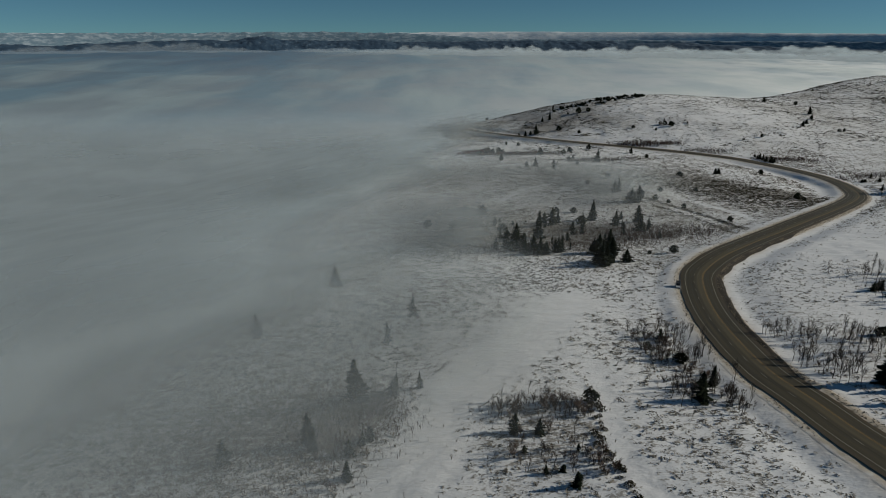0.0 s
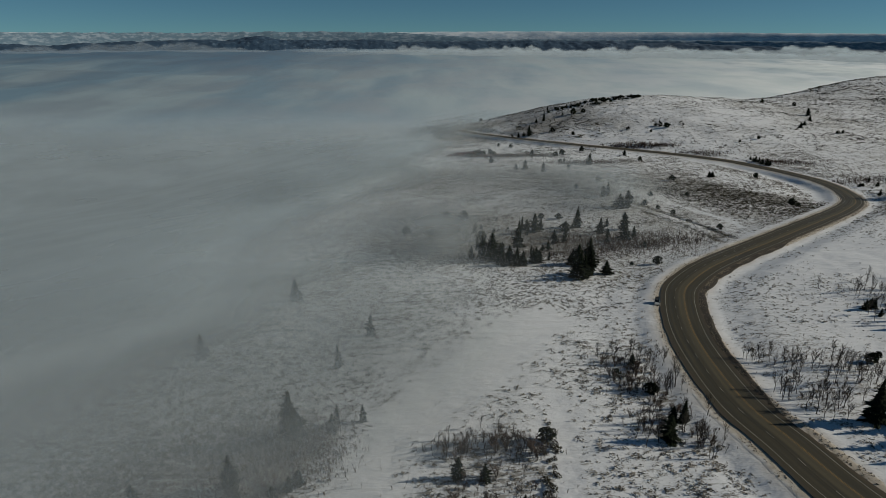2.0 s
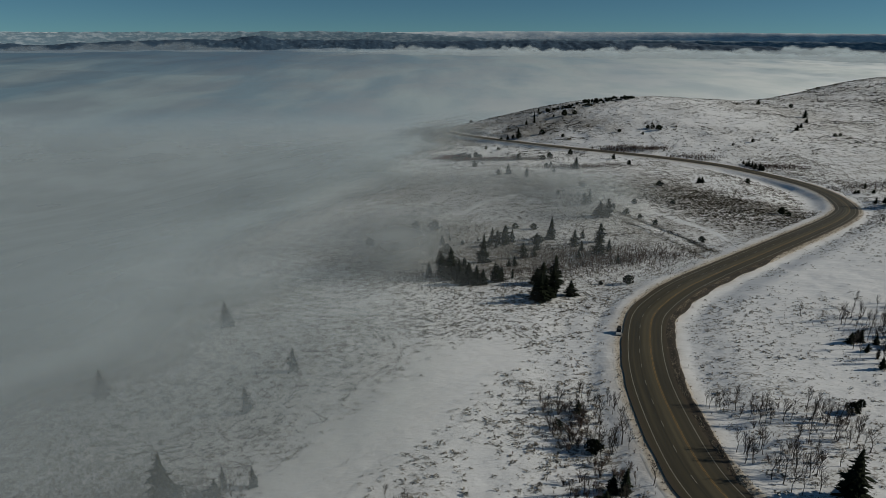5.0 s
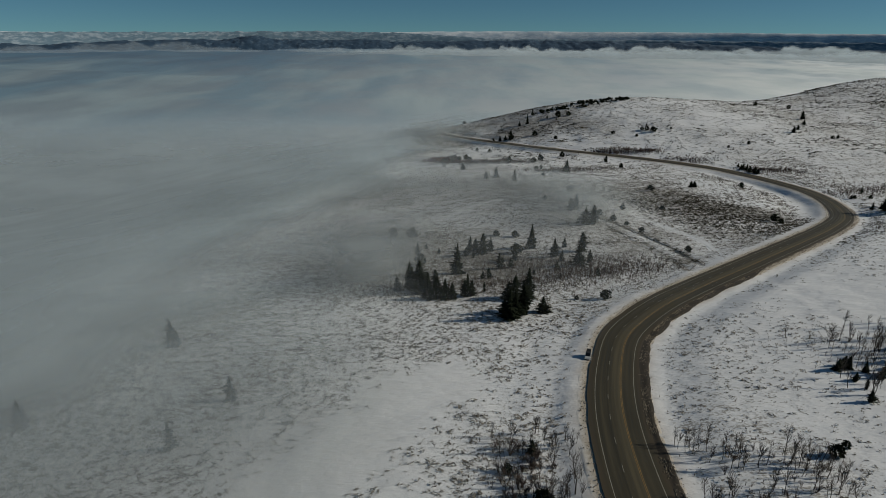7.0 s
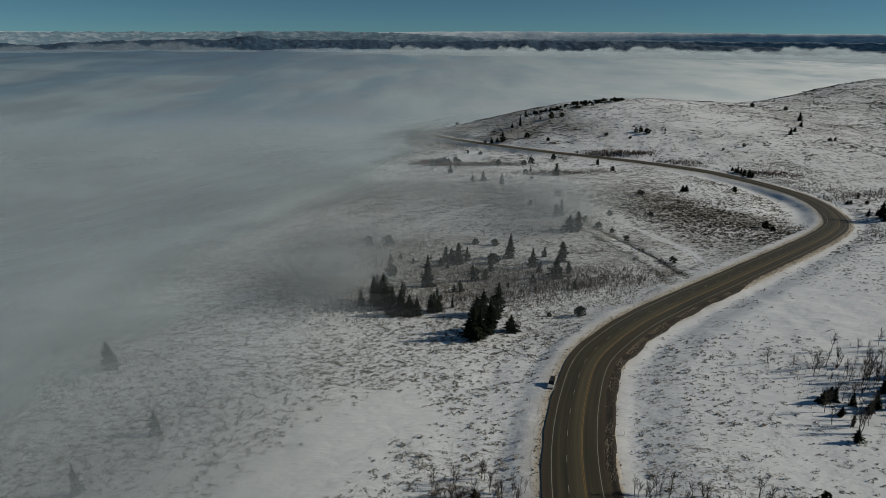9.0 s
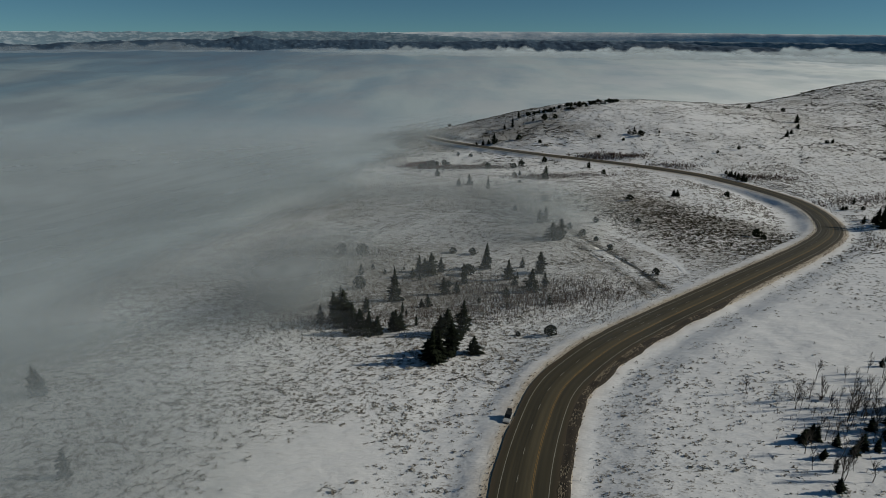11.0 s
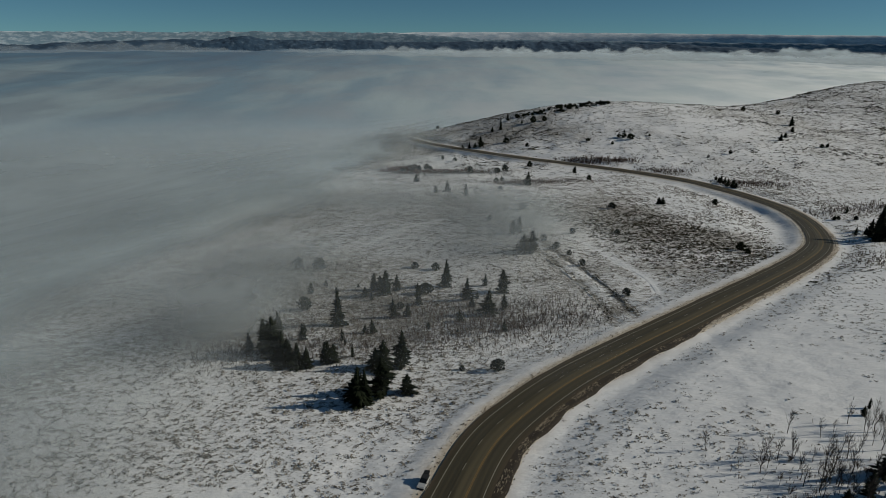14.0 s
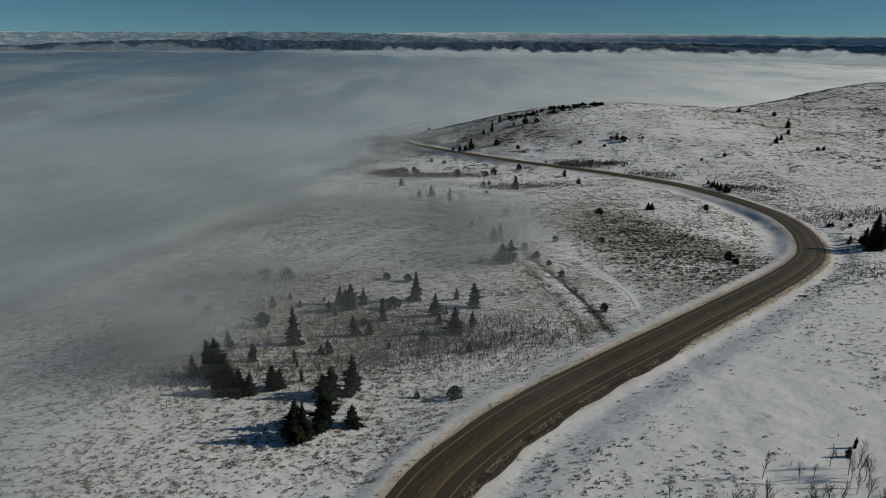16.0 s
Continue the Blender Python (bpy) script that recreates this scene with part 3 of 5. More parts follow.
    f = np.array([(0, 1, 4), (1, 2, 4), (2, 3, 4), (3, 0, 4), (1, 0, 5), (2, 1, 5), (3, 2, 5), (0, 3, 5)])
    ob = mesh_object("slush_clods", p.reshape(-1, 3), (np.arange(m)[:, None, None] * 6 + f).reshape(-1, 3), CLODS, shade=False)
    tagged(ob, "brown clods of sanded slush along the road", "slush", kind="stuff")


build_road()


# ---- fog: a sea of cloud in the valley, thin banks drifting up the slope ----
FOG_EDGE = [(-400, -40), (60, -95), (140, -96), (165, -90), (225, -66), (290, -54), (380, -50), (459, -60), (550, -66), (590, -42), (666, -6), (806, 6), (1000, 28), (1200, 48), (1300, 25), (1500, -30), (5000, -30)]


def sea_z(x, y):
    r = np.hypot(x, y)
    return -93 + 75 * smooth(1300, 4600, r)


def fog_share(x, y):
    e = np.interp(y, [p[0] for p in FOG_EDGE], [p[1] for p in FOG_EDGE])
    e = e + 150 * (fbm(x / 95, y / 95, 4, 21) - 0.5)
    return smooth(95, -125, x - e)


WISPS = [(14, 364, 22, 32, 1.0), (4, 440, 36, 55, 0.5), (-34, 205, 60, 58, 0.27), (22, 350, 18, 16, 0.2), (168, 590, 42, 75, 0.55), (85, 650, 65, 60, 0.28), (100, 846, 50, 30, 0.30), (55, 880, 26, 40, 0.25), (150, 505, 26, 24, 0.45), (10, 222, 38, 60, 0.26), (-80, 150, 44, 44, 0.30), (-30, 150, 26, 30, 0.24), (95, 385, 75, 55, 0.12), (120, 560, 75, 110, 0.42), (10, 480, 60, 110, 0.26), (110, 800, 50, 70, 0.10), (15, 1230, 55, 90, 1.2), (90, 720, 90, 110, 0.08), (120, 312, 36, 16, 0.08)]


def thin_fog(x, y):
    d = 0 * x
    for a, b, rx, ry, k in WISPS:
        d = d + k * np.exp(-((x - a) / rx) ** 2 - ((y - b) / ry) ** 2)
    return d * smooth(260, 150, x)


def present(faces, dens):
    """The faces where there is any fog."""
    return faces[np.max(dens.ravel()[faces], axis=1) > 0.012]


def build_fog():
    # the sea itself
    xs = stretches(-420, 240, 9.0, 1.022, -4700, 4700)
    ys = stretches(60, 1300, 10.0, 1.016, -1500, 4700)
    x, y = np.meshgrid(xs, ys)
    l, sea = land(x, y), sea_z(x, y)
    big = (fbm(x / 360, y / 300, 4, 50) - 0.5) * 2
    lump = (fbm(x / 90, y / 70, 4, 51) - 0.5) * 2
    puff = np.abs(2 * fbm(x / 340, y / 480, 4, 53) - 1) - 0.22
    far = smooth(900, 2200, np.hypot(x, y))
    open_sea = smooth(-10, 45, sea - l)
    share = fog_share(x, y)
    z = np.maximum(l + 3.5 + 7 * smooth(0.4, 0.8, share), sea) + open_sea * ((9 * big + 2.5 * lump) * smooth(200, 900, np.hypot(x, y)) + 12 * puff * far + 3 * lump * smooth(3300, 4100, np.hypot(x, y))) + 0.6 * lump
    dens = np.maximum(smooth(0.35, 1.0, share) * 1.9, smooth(-4, 22, sea + 20 * big - l) * 2.2)
    # share of the painted blue haze, growing with distance and to the left
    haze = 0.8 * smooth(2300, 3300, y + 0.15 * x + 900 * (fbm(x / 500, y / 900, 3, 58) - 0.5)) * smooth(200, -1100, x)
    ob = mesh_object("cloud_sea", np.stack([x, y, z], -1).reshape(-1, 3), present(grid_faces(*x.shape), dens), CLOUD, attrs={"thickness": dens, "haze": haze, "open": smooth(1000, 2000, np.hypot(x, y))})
    tagged(ob, "grey-white sea of low cloud filling the valley", "fog", kind="stuff")
    # thinner layers above the slope
    xs, ys = stretches(-140, 260, 5.0, 1.06, -1200, 300), stretches(90, 700, 5.0, 1.05, 40, 1500)
    x, y = np.meshgrid(xs, ys)
    l, sea = land(x, y), sea_z(x, y)
    for j, lift in enumerate((3.0, 6.5, 11.0, 16.0, 22.0, 29.0, 37.0)):
        w = (fbm(x / 70 + 9 * j, y / 60 - 5 * j, 4, 60 + j) - 0.5) * 2
        share = fog_share(x + 9 * j - 25 + 60 * (fbm(x / 46 + 5 * j, y / 46, 3, 160 + j) - 0.5), y)
        fine = (fbm(x / 15 + 3 * j, y / 15, 2, 80 + j) - 0.5) * (1 - smooth(0.15, 0.5, share))
        z = np.maximum(l, sea - 6) + lift + 0.06 * lift * w * (1 - 0.7 * share) + (1.8 + 0.05 * lift) * 2 * fine
        dens = (0.36 + 0.01 * j) * share
        fade = smooth(xs[-1], xs[-1] - 60, x) * smooth(ys[-1], ys[-1] - 800, y) * smooth(xs[0], xs[0] + 300, x)
        ob = mesh_object("fog_bank", np.stack([x, y, z], -1).reshape(-1, 3), present(grid_faces(*x.shape), dens * fade), FOG, attrs={"thickness": np.clip(dens * fade, 0, 0.9)})
        tagged(ob, "grey fog bank lying against the snowy slope", "fog", kind="stuff")
    # thin veils that drift over the slope
    for j, lift in enumerate((3.5, 8.0, 13.5, 20.0)):
        w = (fbm(x / 70 + 9 * j, y / 60 - 5 * j, 4, 60 + j) - 0.5) * 2
        fine = fbm(x / 15 + 3 * j, y / 15, 2, 80 + j) - 0.5
        dens = 0.40 * thin_fog(x, y) * (0.6 + 0.8 * (w * 0.5 + 0.5)) * smooth(xs[-1], xs[-1] - 60, x)
        z = np.maximum(l, sea - 6) + lift + 0.06 * lift * w + 3.2 * fine
        ob = mesh_object("fog_veil", np.stack([x, y, z], -1).reshape(-1, 3), present(grid_faces(*x.shape), dens), VEIL, attrs={"thickness": np.clip(dens, 0, 0.8)})
        tagged(ob, "thin grey mist drifting over the snowy slope", "fog", kind="stuff")


def build_cloud_edge(radius, seed, top, soft, share):
    """Torn cloud tops that lap against the foot of the range."""
    a, h = np.radians(np.linspace(-50, 50, 900)), np.linspace(0, 1, 16)
    A, H = np.meshgrid(a, h)
    deg = np.degrees(A)
    z = -42 + 78 * H
    r = radius + 30 * (fbm(deg / 2, 0 * H, 3, seed) - 0.5) + 260 * H
    crest = -15 + top * (fbm(deg / 1.1, H * 1.2, 4, seed + 1) - 0.32) + 0.7 * top * (fbm(deg / 5.5, H * 0, 2, seed + 2) - 0.4) + 12 * smooth(-14, -26, deg) + 8 * smooth(0, 20, deg)
    dens = smooth(soft, -soft, z - crest) * (share + (0.9 - share) * smooth(-14, 8, deg))
    dens[-1] = 0
    ob = mesh_object("fog_bank", np.stack([r * np.sin(A), r * np.cos(A), z], -1).reshape(-1, 3), present(grid_faces(*A.shape), dens), FOG, attrs={"thickness": dens})
    tagged(ob, "torn white cloud tops against the far mountains", "fog", kind="stuff")


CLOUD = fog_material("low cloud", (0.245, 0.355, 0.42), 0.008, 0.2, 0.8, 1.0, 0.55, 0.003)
build_fog()
build_cloud_edge(3980, 140, 64, 7, 0.30)
build_cloud_edge(3700, 150, 30, 7, 0.0)


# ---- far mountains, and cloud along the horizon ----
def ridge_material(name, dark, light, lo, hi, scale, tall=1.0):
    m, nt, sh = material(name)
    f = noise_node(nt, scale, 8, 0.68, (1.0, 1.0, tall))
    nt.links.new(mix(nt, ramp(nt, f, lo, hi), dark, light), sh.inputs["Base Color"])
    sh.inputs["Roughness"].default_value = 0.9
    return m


def build_range(name, label, material, radius, depth, low, height, seed, spread, rough, relief_share=1.0):
    """A range seen far off: spurs and gullies below an uneven skyline."""
    a = np.radians(np.linspace(-41, 41, 1300 if rough > 14 else 800))
    t = np.linspace(0, 1, 32 if rough > 14 else 16)
    A, T = np.meshgrid(a, t)
    r = radius + depth * T
    top = height(np.degrees(a))
    u, v = A * radius, T * depth
    rid = 1 - np.abs(2 * fbm(u / spread, v / (0.6 * spread), 5, seed) - 1)
    spur = 1 - np.abs(2 * fbm((u + 0.8 * v) / (0.28 * spread), v / (0.55 * spread), 3, seed + 7) - 1)
    shape = np.sin(np.pi * np.clip(T * 0.62, 0, 1)) ** 0.8
    z = low + (top[None, :] - low) * shape * (1 - relief_share * (0.55 * (1 - rid) + 0.26 * (1 - spur)) * (1.12 - T)) + rough * (fbm(u / 40, v / 24, 4, seed + 3) - 0.5)
    ob = mesh_object(name, np.stack([r * np.sin(A), r * np.cos(A), z], -1).reshape(-1, 3), grid_faces(*A.shape), material)
    tagged(ob, label, "mountains", kind="structure")


def near_tops(deg):
    n = fbm(deg / 3.1 + 40, deg * 0, 4, 90)
    peak = 22 * np.exp(-((deg + 15.6) / 1.6) ** 2) + 10 * np.exp(-((deg - 12) / 5) ** 2) + 8 * np.exp(-((deg + 10) / 4) ** 2)
    return 36 + 26 * (n - 0.5) + peak - 18 * smooth(-20, -30, deg) - 22 * smooth(18, 33, deg)


def far_tops(deg):
    n = fbm(deg / 2.2 + 11, deg * 0, 5, 95)
    return 74 - 26 * smooth(-3, 7, deg) + 12 * (n - 0.5) + 14 * np.exp(-((deg + 12) / 10) ** 2)


# the blue of distance haze is mixed into the colours of both ranges
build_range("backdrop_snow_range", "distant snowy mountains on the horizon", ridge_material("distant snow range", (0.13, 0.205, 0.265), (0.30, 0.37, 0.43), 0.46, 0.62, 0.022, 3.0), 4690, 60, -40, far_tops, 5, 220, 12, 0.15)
# the cloud's bluish dark tone stands in for its shaded lower side
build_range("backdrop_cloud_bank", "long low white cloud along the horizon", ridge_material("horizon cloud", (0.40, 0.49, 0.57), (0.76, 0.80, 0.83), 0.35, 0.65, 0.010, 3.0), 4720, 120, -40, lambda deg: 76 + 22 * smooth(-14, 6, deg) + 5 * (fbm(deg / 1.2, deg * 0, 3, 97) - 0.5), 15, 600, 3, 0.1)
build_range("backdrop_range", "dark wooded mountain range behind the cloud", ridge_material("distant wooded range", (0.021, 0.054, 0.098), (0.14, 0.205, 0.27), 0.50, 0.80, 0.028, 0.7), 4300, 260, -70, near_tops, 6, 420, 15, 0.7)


# ---- trees ----
def tube(path, radii, sides=5):
    """Verts and quads of a tapered tube along a path."""
    path = np.array(path, float)
    v, f = [], []
    for i, (p, r) in enumerate(zip(path, radii)):
        d = path[min(i + 1, len(path) - 1)] - path[max(i - 1, 0)]
        d = d / (np.linalg.norm(d) + 1e-9)
        s = np.cross(d, (0.3, 0.9, 0.1))
        s /= np.linalg.norm(s) + 1e-9
        t = np.cross(d, s)
        for k in range(sides):
            w = 2 * math.pi * k / sides
            v.append(p + r * (math.cos(w) * s + math.sin(w) * t))
    for i in range(len(path) - 1):
        for k in range(sides):
            a, b = i * sides + k, i * sides + (k + 1) % sides
            f.append((a, b, b + sides, a + sides))
    return v, f


def gather(pieces):
    v, f = [], []
    for a, b in pieces:
        n = len(v)
        v.extend(a)
        f.extend(tuple(i + n for i in q) for q in b)
    return v, f


def spruce(rng, slim=0.2):
    """Trunk and crown pieces of a spruce one metre high and about 2 * slim wide."""
    lean = rng.uniform(-0.02, 0.02), rng.uniform(-0.02, 0.02)
    trunk = tube([(0, 0, -0.02), (lean[0] * 0.4, lean[1] * 0.4, 0.45), (lean[0], lean[1], 0.985)], (0.020, 0.013, 0.002), 6)
    crown = []
    whorls, blunt, ragged = int(rng.integers(20, 27)), rng.uniform(0.48, 0.85), rng.uniform(0.15, 0.42)
    lobes = [(rng.uniform(0, 6.28), rng.uniform(0.06, 0.2), int(rng.integers(1, 4))) for _ in range(3)]

    def reach_at(h):
        return slim * (1 - h) ** blunt * (0.62 + 0.4 * blunt + 0.2 * math.sin(3.14 * h)) * float(smooth(-0.10, 0.13, h)) + 0.007

    # the dense inner crown
    hs, sides = (0.03, 0.15, 0.32, 0.50, 0.68, 0.84, 0.95), 8
    v = [np.array((lean[0] * h + math.cos(0.785 * k) * q, lean[1] * h + math.sin(0.785 * k) * q, h)) for h in hs for k in range(sides) for q in (reach_at(h) * rng.uniform(0.30, 0.55),)]
    f = [(i * sides + k, i * sides + (k + 1) % sides, (i + 1) * sides + (k + 1) % sides, (i + 1) * sides + k) for i in range(len(hs) - 1) for k in range(sides)]
    crown.append((v, f))
    for w in range(whorls):
        h = 0.035 + 0.935 * (w / (whorls - 1)) ** 0.94
        reach = reach_at(h) * rng.uniform(1 - ragged, 1 + 0.4 * ragged)
        n = int(rng.integers(10, 14)) if h < 0.8 else 7
        a0 = rng.uniform(0, 6.28)
        for k in range(n):
            a = a0 + 6.283 * k / n + rng.uniform(-0.28, 0.28)
            L = reach * (rng.uniform(1.1, 1.4) if rng.random() < 0.25 else rng.uniform(0.65, 0.98))
            for p, s, m in lobes:
                L *= 1 + s * math.sin(m * a + p + 5 * h)
            fall = np.array((0, 0, L * (rng.uniform(0.22, 0.55) - 0.6 * h)))
            out, side = np.array((math.cos(a), math.sin(a), 0)), np.array((-math.sin(a), math.cos(a), 0))
            base = np.array((lean[0] * h, lean[1] * h, h + rng.uniform(-0.018, 0.018)))
            wd = L * rng.uniform(0.08, 0.13) + 0.003
            th = np.array((0, 0, 0.004 + 0.035 * L))
            mid, tip = base + out * L * 0.62 - fall * 0.62, base + out * L - fall * 0.9
            fin = [base + out * L * rng.uniform(0.72, 0.92) - fall * 0.8 + side * L * e - th * 0.5 for e in (rng.uniform(0.14, 0.26), -rng.uniform(0.14, 0.26))]
            v = [base + th, mid + side * wd, tip, mid - side * wd, mid - fall * 0.2 - th * 2.2, *fin]
            f = [(0, 1, 2), (0, 2, 3), (0, 4, 2), (0, 1, 5), (0, 6, 3), (1, 5, 4), (3, 4, 6)]
            crown.append((v, f))
    return trunk, gather(crown)


def juniper(rng):
    """A round dense bush-like tree, one metre high."""
    trunk = tube([(0, 0, -0.02), (0.02, 0.01, 0.5)], (0.04, 0.012), 5)
    crown = []
    for _ in range(160):
        a, u = rng.uniform(0, 6.283), rng.random()
        h = 0.10 + 0.86 * u
        wide = 0.44 * math.sin(math.pi * min(1, 0.22 + 0.74 * u)) ** 0.7
        r = wide * rng.uniform(0.35, 1.06)
        c = np.array((r * math.cos(a), r * math.sin(a), h + rng.uniform(-0.05, 0.05)))
        s = rng.uniform(0.06, 0.135)
        v = [c + s * np.array(rng.normal(size=3)) * 0.62 for _ in range(4)] + [c + np.array((0, 0, s * 1.4))]
        crown.append((v, [(0, 1, 4), (1, 2, 4), (2, 3, 4), (3, 0, 4), (0, 2, 1), (0, 3, 2)]))
    return trunk, gather(crown)


def bare_tree(rng):
    """A leafless slender aspen of one metre, its branches steep and fine."""
    lx, ly = rng.uniform(-0.12, 0.12), rng.uniform(-0.12, 0.12)
    kx, ky = rng.uniform(-0.035, 0.035), rng.uniform(-0.035, 0.035)
    knots = np.array([(0, 0, -0.02), (lx * 0.3 + kx, ly * 0.3 + ky, 0.35), (lx * 0.7 - kx, ly * 0.7, 0.7), (lx, ly, 1.0)])
    trunk = tube(knots, (0.0155, 0.012, 0.008, 0.002), 5)
    twigs = []
    for _ in range(int(rng.integers(24, 34))):
        h = 0.28 + 0.66 * rng.random() ** 0.8
        a = rng.uniform(0, 6.283)
        L = rng.uniform(0.10, 0.24) * (1.3 - h) + 0.04
        p = np.array([np.interp(h, knots[:, 2], knots[:, j]) for j in (0, 1)] + [h])
        d = np.array((math.cos(a), math.sin(a), rng.uniform(1.0, 1.9)))
        q = p + d * L * 0.5 * (0.9, 0.9, 1.0)
        e = p + d * L * (0.75, 0.75, 1.15) + np.array((rng.uniform(-0.02, 0.02), rng.uniform(-0.02, 0.02), 0))
        twigs.append(tube([p, q, e], (0.0048, 0.0036, 0.0015), 3))
        for _ in range(3):
            a2 = a + rng.uniform(-1.2, 1.2)
            b = p + (e - p) * rng.uniform(0.3, 0.95)
            twigs.append(tube([b, b + np.array((math.cos(a2), math.sin(a2), rng.uniform(0.7, 1.8))) * L * 0.36], (0.0032, 0.0014), 3))
    return trunk, gather(twigs)


def bare_shrub(rng):
    """A leafless shrub of many fanned stems with a haze of twigs, one metre high."""
    stems, twigs = [], []
    for _ in range(int(rng.integers(4, 8))):
        a, lean = rng.uniform(0, 6.283), rng.uniform(0.08, 0.5)
        d = np.array((math.cos(a), math.sin(a), 0))
        tip = d * lean + (0, 0, rng.uniform(0.66, 0.92))
        mid = tip * 0.5 - d * lean * 0.18 + np.array((rng.normal() * 0.03, rng.normal() * 0.03, 0))
        stems.append(tube([d * 0.03 - (0, 0, 0.03), mid, tip], (0.016, 0.010, 0.003), 4))
        for _ in range(36):
            u = rng.uniform(0.35, 1.0)
            p = mid * (2 - 2 * u) + tip * (2 * u - 1) if u > 0.5 else mid * 2 * u
            w = np.array((rng.normal(), rng.normal(), rng.uniform(0.5, 2.2)))
            e = p + w / np.linalg.norm(w) * rng.uniform(0.10, 0.27)
            twigs.append(tube([p, e], (0.0046, 0.0022), 3))
    return gather(stems), gather(twigs)


def sage_bush(rng):
    """A dense low sage bush, one metre high."""
    stems = gather([tube([(0, 0, -0.05), (0.25 * math.cos(a), 0.25 * math.sin(a), 0.35), (0.5 * math.cos(a), 0.5 * math.sin(a), 0.6)], (0.05, 0.03, 0.012), 4) for a in rng.uniform(0, 6.283, 6)])
    crown = []
    for _ in range(70):
        a, u = rng.uniform(0, 6.283), rng.random()
        r = math.sqrt(1 - u * u) * rng.uniform(0.5, 1.0) * 0.95
        c = np.array((r * math.cos(a), r * math.sin(a), 0.12 + 0.74 * u))
        v = [c + rng.normal(size=3) * 0.13 for _ in range(3)] + [c + np.array((0, 0, 0.2))]
        crown.append((v, [(0, 1, 3), (1, 2, 3), (2, 0, 3), (0, 2, 1)]))
    return stems, gather(crown)


def poly_mesh(name, v, f, material):
    me = bpy.data.meshes.new(name)
    me.from_pydata([tuple(p) for p in v], [], f)
    me.materials.append(material)
    return me


PROTOTYPES = {}
CROWN = {"aspen": "bare_crown", "shrub": "bare_crown"}
STEM = {"shrub": "woody_base", "sage": "woody_base"}


def plant(kind, x, y, height, wide=1.0, rng=None, label="", group="", category="tree"):
    """One tree of a kind on the ground."""
    rng = rng or RNG
    key = (kind, int(rng.integers(0, 14 if kind == "spruce" else 6)))
    if key not in PROTOTYPES:
        g = np.random.default_rng(len(PROTOTYPES) + 3)
        if kind == "spruce":
            t, c = spruce(g, g.uniform(0.16, 0.26))
            mats = (BARK, NEEDLES)
        elif kind == "juniper":
            t, c = juniper(g)
            mats = (BARK, JUNIPER)
        elif kind == "shrub":
            t, c = bare_shrub(g)
            mats = (ASPEN, TWIGS)
        elif kind == "sage":
            t, c = sage_bush(g)
            mats = (BARK, DARK_SAGE)
        else:
            t, c = bare_tree(g)
            mats = (ASPEN, ASPEN)
        PROTOTYPES[key] = poly_mesh("trunk", *t, mats[0]), poly_mesh(CROWN.get(kind, "crown"), *c, mats[1])
    trunk, crown = PROTOTYPES[key]
    if kind == "spruce":
        wide *= float(np.interp(height, [3, 9, 16], [1.35, 1.15, 1.0]))
    ob = new({"spruce": "spruce_tree", "juniper": "juniper_bush", "aspen": "aspen_tree", "shrub": "bare_shrub", "sage": "sage_bush"}[kind])
    z = float(ground_z(np.array([x]), np.array([y]))[0])
    ob.matrix_world = Matrix.LocRotScale((x, y, z - 0.1), Euler((0, 0, rng.uniform(0, 6.28))), (height * wide, height * wide, height))
    for n, me in ((STEM.get(kind, "trunk"), trunk), (CROWN.get(kind, "crown"), crown)):
        c = new(n, me)
        c.parent = ob
    return tagged(ob, label, category, group)


RNG = np.random.default_rng(7)
# trees by place: east, north, height
GROVE = [(36, 425, 7.2), (41, 440, 4.0), (59, 434, 2.1), (49, 426, 3.5), (59, 373, 17.5), (48, 355, 7.8), (41, 338, 17.0, 1.7), (53, 325, 10.5), (63, 328, 9.6), (71, 334, 5.4), (72, 362, 4.6), (75, 362, 6.6), (65, 415, 6.0), (68, 429, 10.0), (69, 410, 4.2), (75, 418, 13.4), (80, 425, 9.6), (71, 428, 8.3), (82, 382, 9.3), (88, 383, 6.5), (92, 400, 11.2), (105, 429, 15.8)]
for x, y, h, *w in GROVE:
    plant('spruce', x, y, h, RNG.uniform(0.9, 1.45) * (w[0] if w else 1.0), label='dark green spruce standing in the snow', group='spruces of the grove below the road')
GROVE_ROUND = [(7, 418, 5.2), (-11, 440, 5.0), (30, 476, 6.7), (17, 480, 6.3), (39, 398, 6.4), (95, 418, 5.8), (84, 395, 3.2), (87, 469, 3.8), (99, 464, 4.1)]
for x, y, h in GROVE_ROUND:
    plant('juniper', x, y, h, RNG.uniform(1.0, 1.5), label='round dark juniper in the snow', group='spruces of the grove below the road', category='bush')
GROVE_EDGE = [(44, 328, 7.0), (30, 343, 8.5), (115, 405, 11.6), (117, 393, 5.6), (120, 407, 4.2), (125, 428, 6.9), (124, 380, 12.5), (133, 415, 12.5), (131, 387, 7.9), (111, 372, 5.3), (110, 356, 3.0), (98, 364, 3.3), (90, 324, 14.3), (84, 321, 11.8), (81, 321, 8.9), (79, 294, 13.6), (85, 301, 14.0, 1.1), (93, 302, 7.6, 1.5), (129, 359, 5.0), (64, 353, 5.5), (66, 348, 3.3), (77, 297, 8.5, 0.8), (81, 294, 13.0, 0.85), (36, 343, 14.0, 1.5), (45, 335, 11.4), (49, 326, 11.5, 1.3), (56, 325, 8.5), (62, 330, 8.2), (65, 329, 7.8), (153, 492, 7.2)]
for x, y, h, *w in GROVE_EDGE:
    plant('spruce', x, y, h, RNG.uniform(0.9, 1.45) * (w[0] if w else 1.0), label='dark green spruce standing in the snow', group='spruces of the grove below the road')
